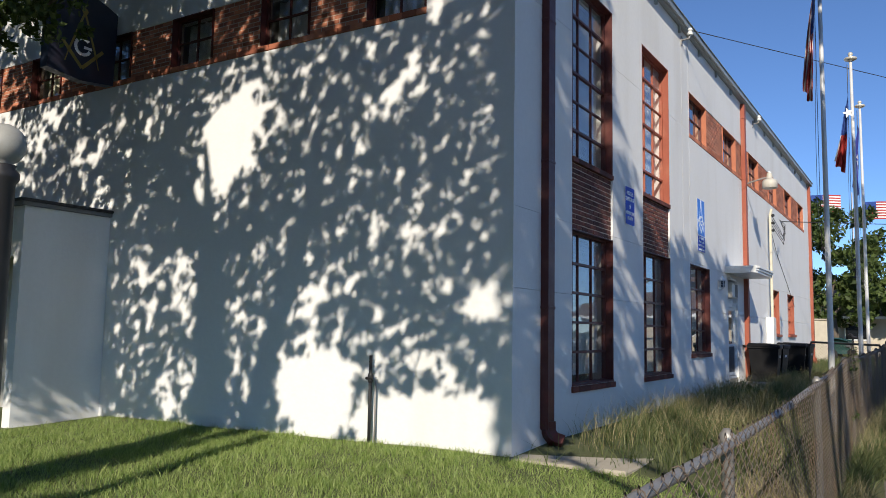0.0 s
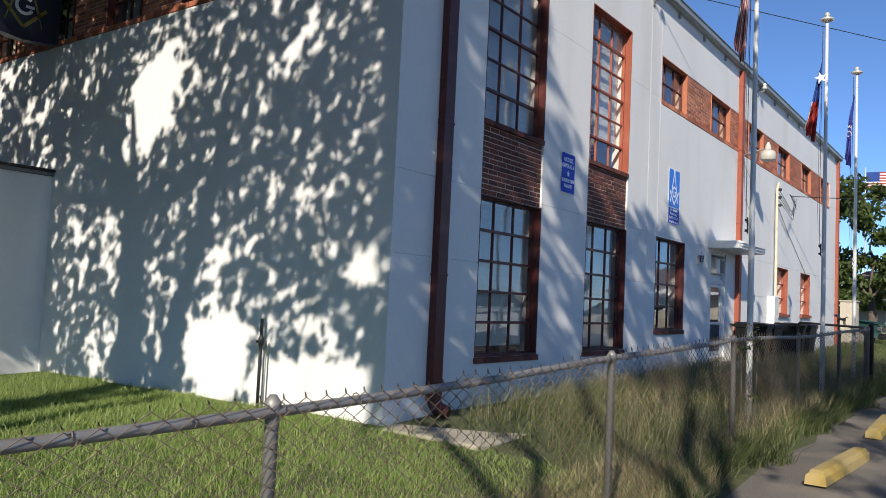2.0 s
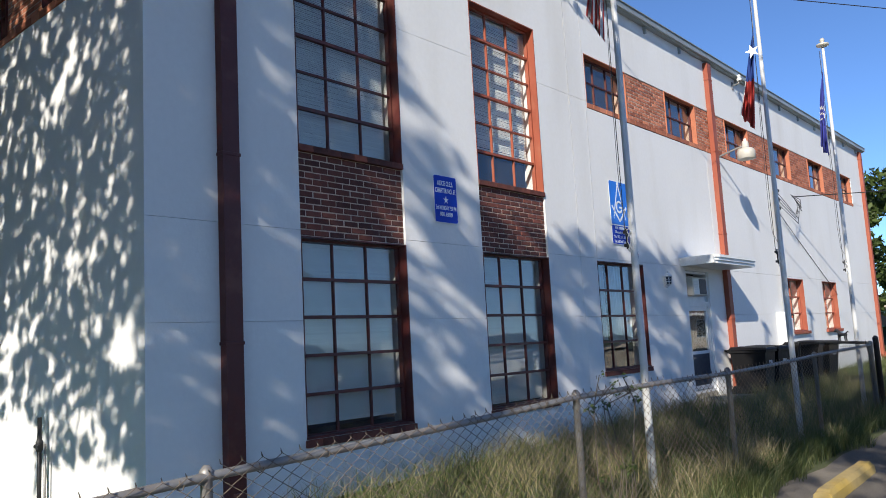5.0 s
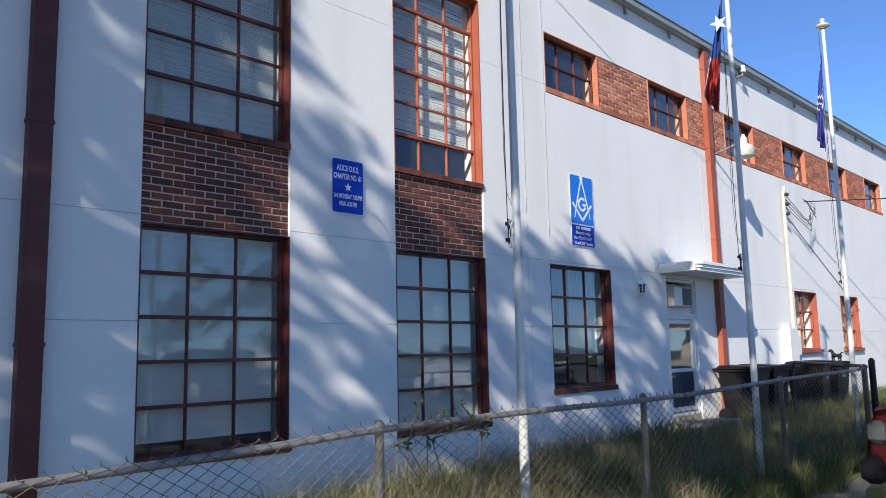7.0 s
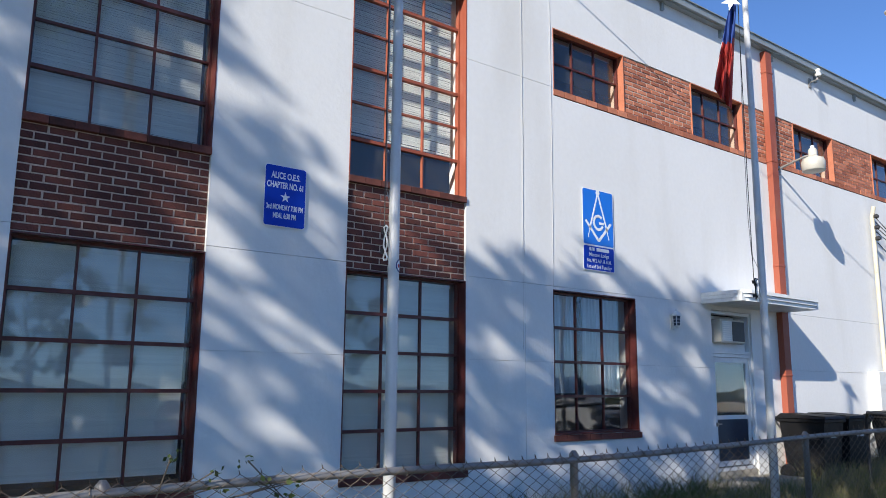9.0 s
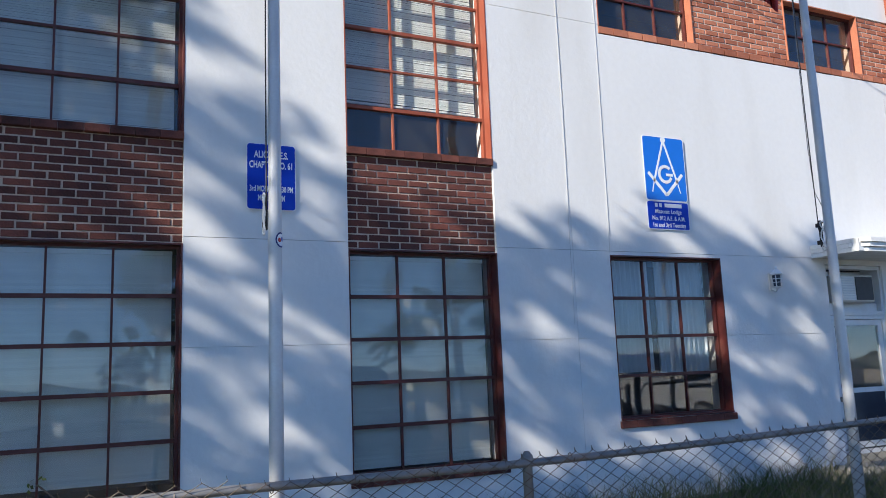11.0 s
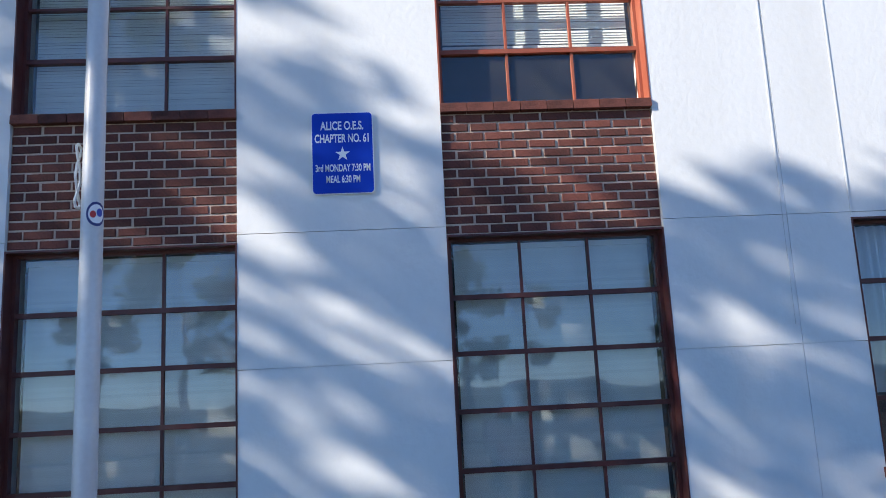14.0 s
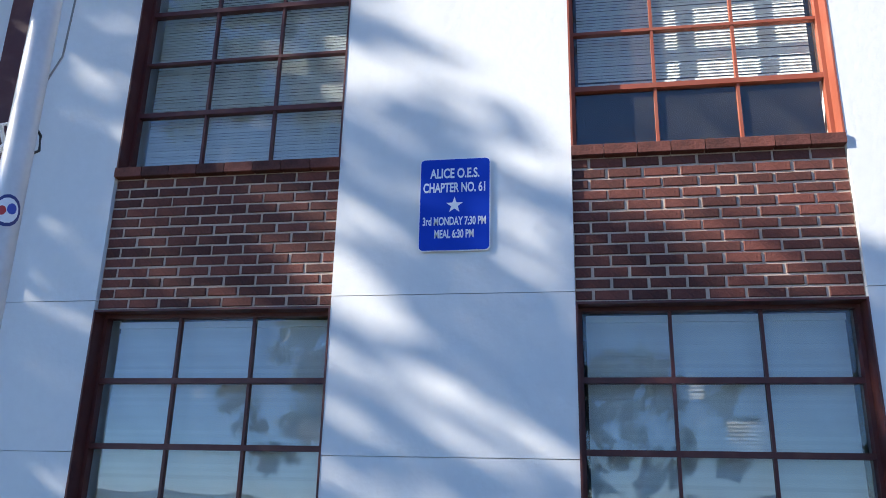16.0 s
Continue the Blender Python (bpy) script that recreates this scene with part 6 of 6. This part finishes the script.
part("shaft", Mesh().box((-0.3, -0.3, -0.1), (0.3, 0.3, 1.75), bevel=0.01), CREAM, pil)
part("cap", Mesh().box((-0.34, -0.34, 1.751), (0.34, 0.34, 1.83), bevel=0.02), CONCRETE, pil)
lw = thing("garden_wall", (1.2, 33.5, gz(1, 33)), "low tan brick garden wall beyond the lot", "wall")
loc = lambda a, b, c: (a, -b, c)
part("core", Mesh().box((-1.2, 0.02, -0.1), (5.0, 0.28, 0.9)), MORTAR, lw)
jm = Mesh()
for u, z, l, h in courses(-1.2, 5.0, 0.0, 0.9, 3):
    jm.box((u - l / 2, -0.005, z - h / 2), (u + l / 2, 0.02, z + h / 2))
ob = part("bricks", jm, CREAM, lw)
ob["kind"] = "stuff"

def street_flag(x, y, z, turn, label):
    f = thing("street_flag", (x, y, gz(x, y)), label, "flag", "street flags")
    part("pole", Mesh().tube([(0, 0, -0.1), (0, 0, z + 0.4)], [0.06, 0.035], 10), POLE, f, smooth=True)
    nu, nv, L, Hf = 26, 13, 2.3, 1.45
    d = Vector((math.cos(radians(turn)), math.sin(radians(turn)), 0))
    s = Vector((-d.y, d.x, 0))
    P = lambda i, j: tuple(d * (0.05 + L * i / nu) + s * 0.12 * (i / nu) * math.sin(7 * i / nu + 1) + Vector((0, 0, z - Hf * j / nv - 0.16 * (i / nu) ** 1.5)))
    m = Mesh()
    for i in range(nu):
        for j in range(nv):
            m.faces([P(i, j), P(i + 1, j), P(i + 1, j + 1), P(i, j + 1)], [(0, 1, 2, 3)], 2 if (i < nu * 0.4 and j < 7) else (0 if j % 2 == 0 else 1))
    part("cloth", m, [F_RED, F_WHITE, F_BLUE], f)
street_flag(-8.3, 72, 12.9, -5, "red and white striped flag flying on a far pole")
street_flag(-4.4, 72, 12.0, -8, "striped flag with a blue corner on a far pole")
tagged(part("antenna_mast", Mesh().tube([(-6.4, 90, -0.1), (-6.4, 90, 16.5)], [0.09, 0.05], 8), POLE), "thin white antenna mast in the distance", "mast")
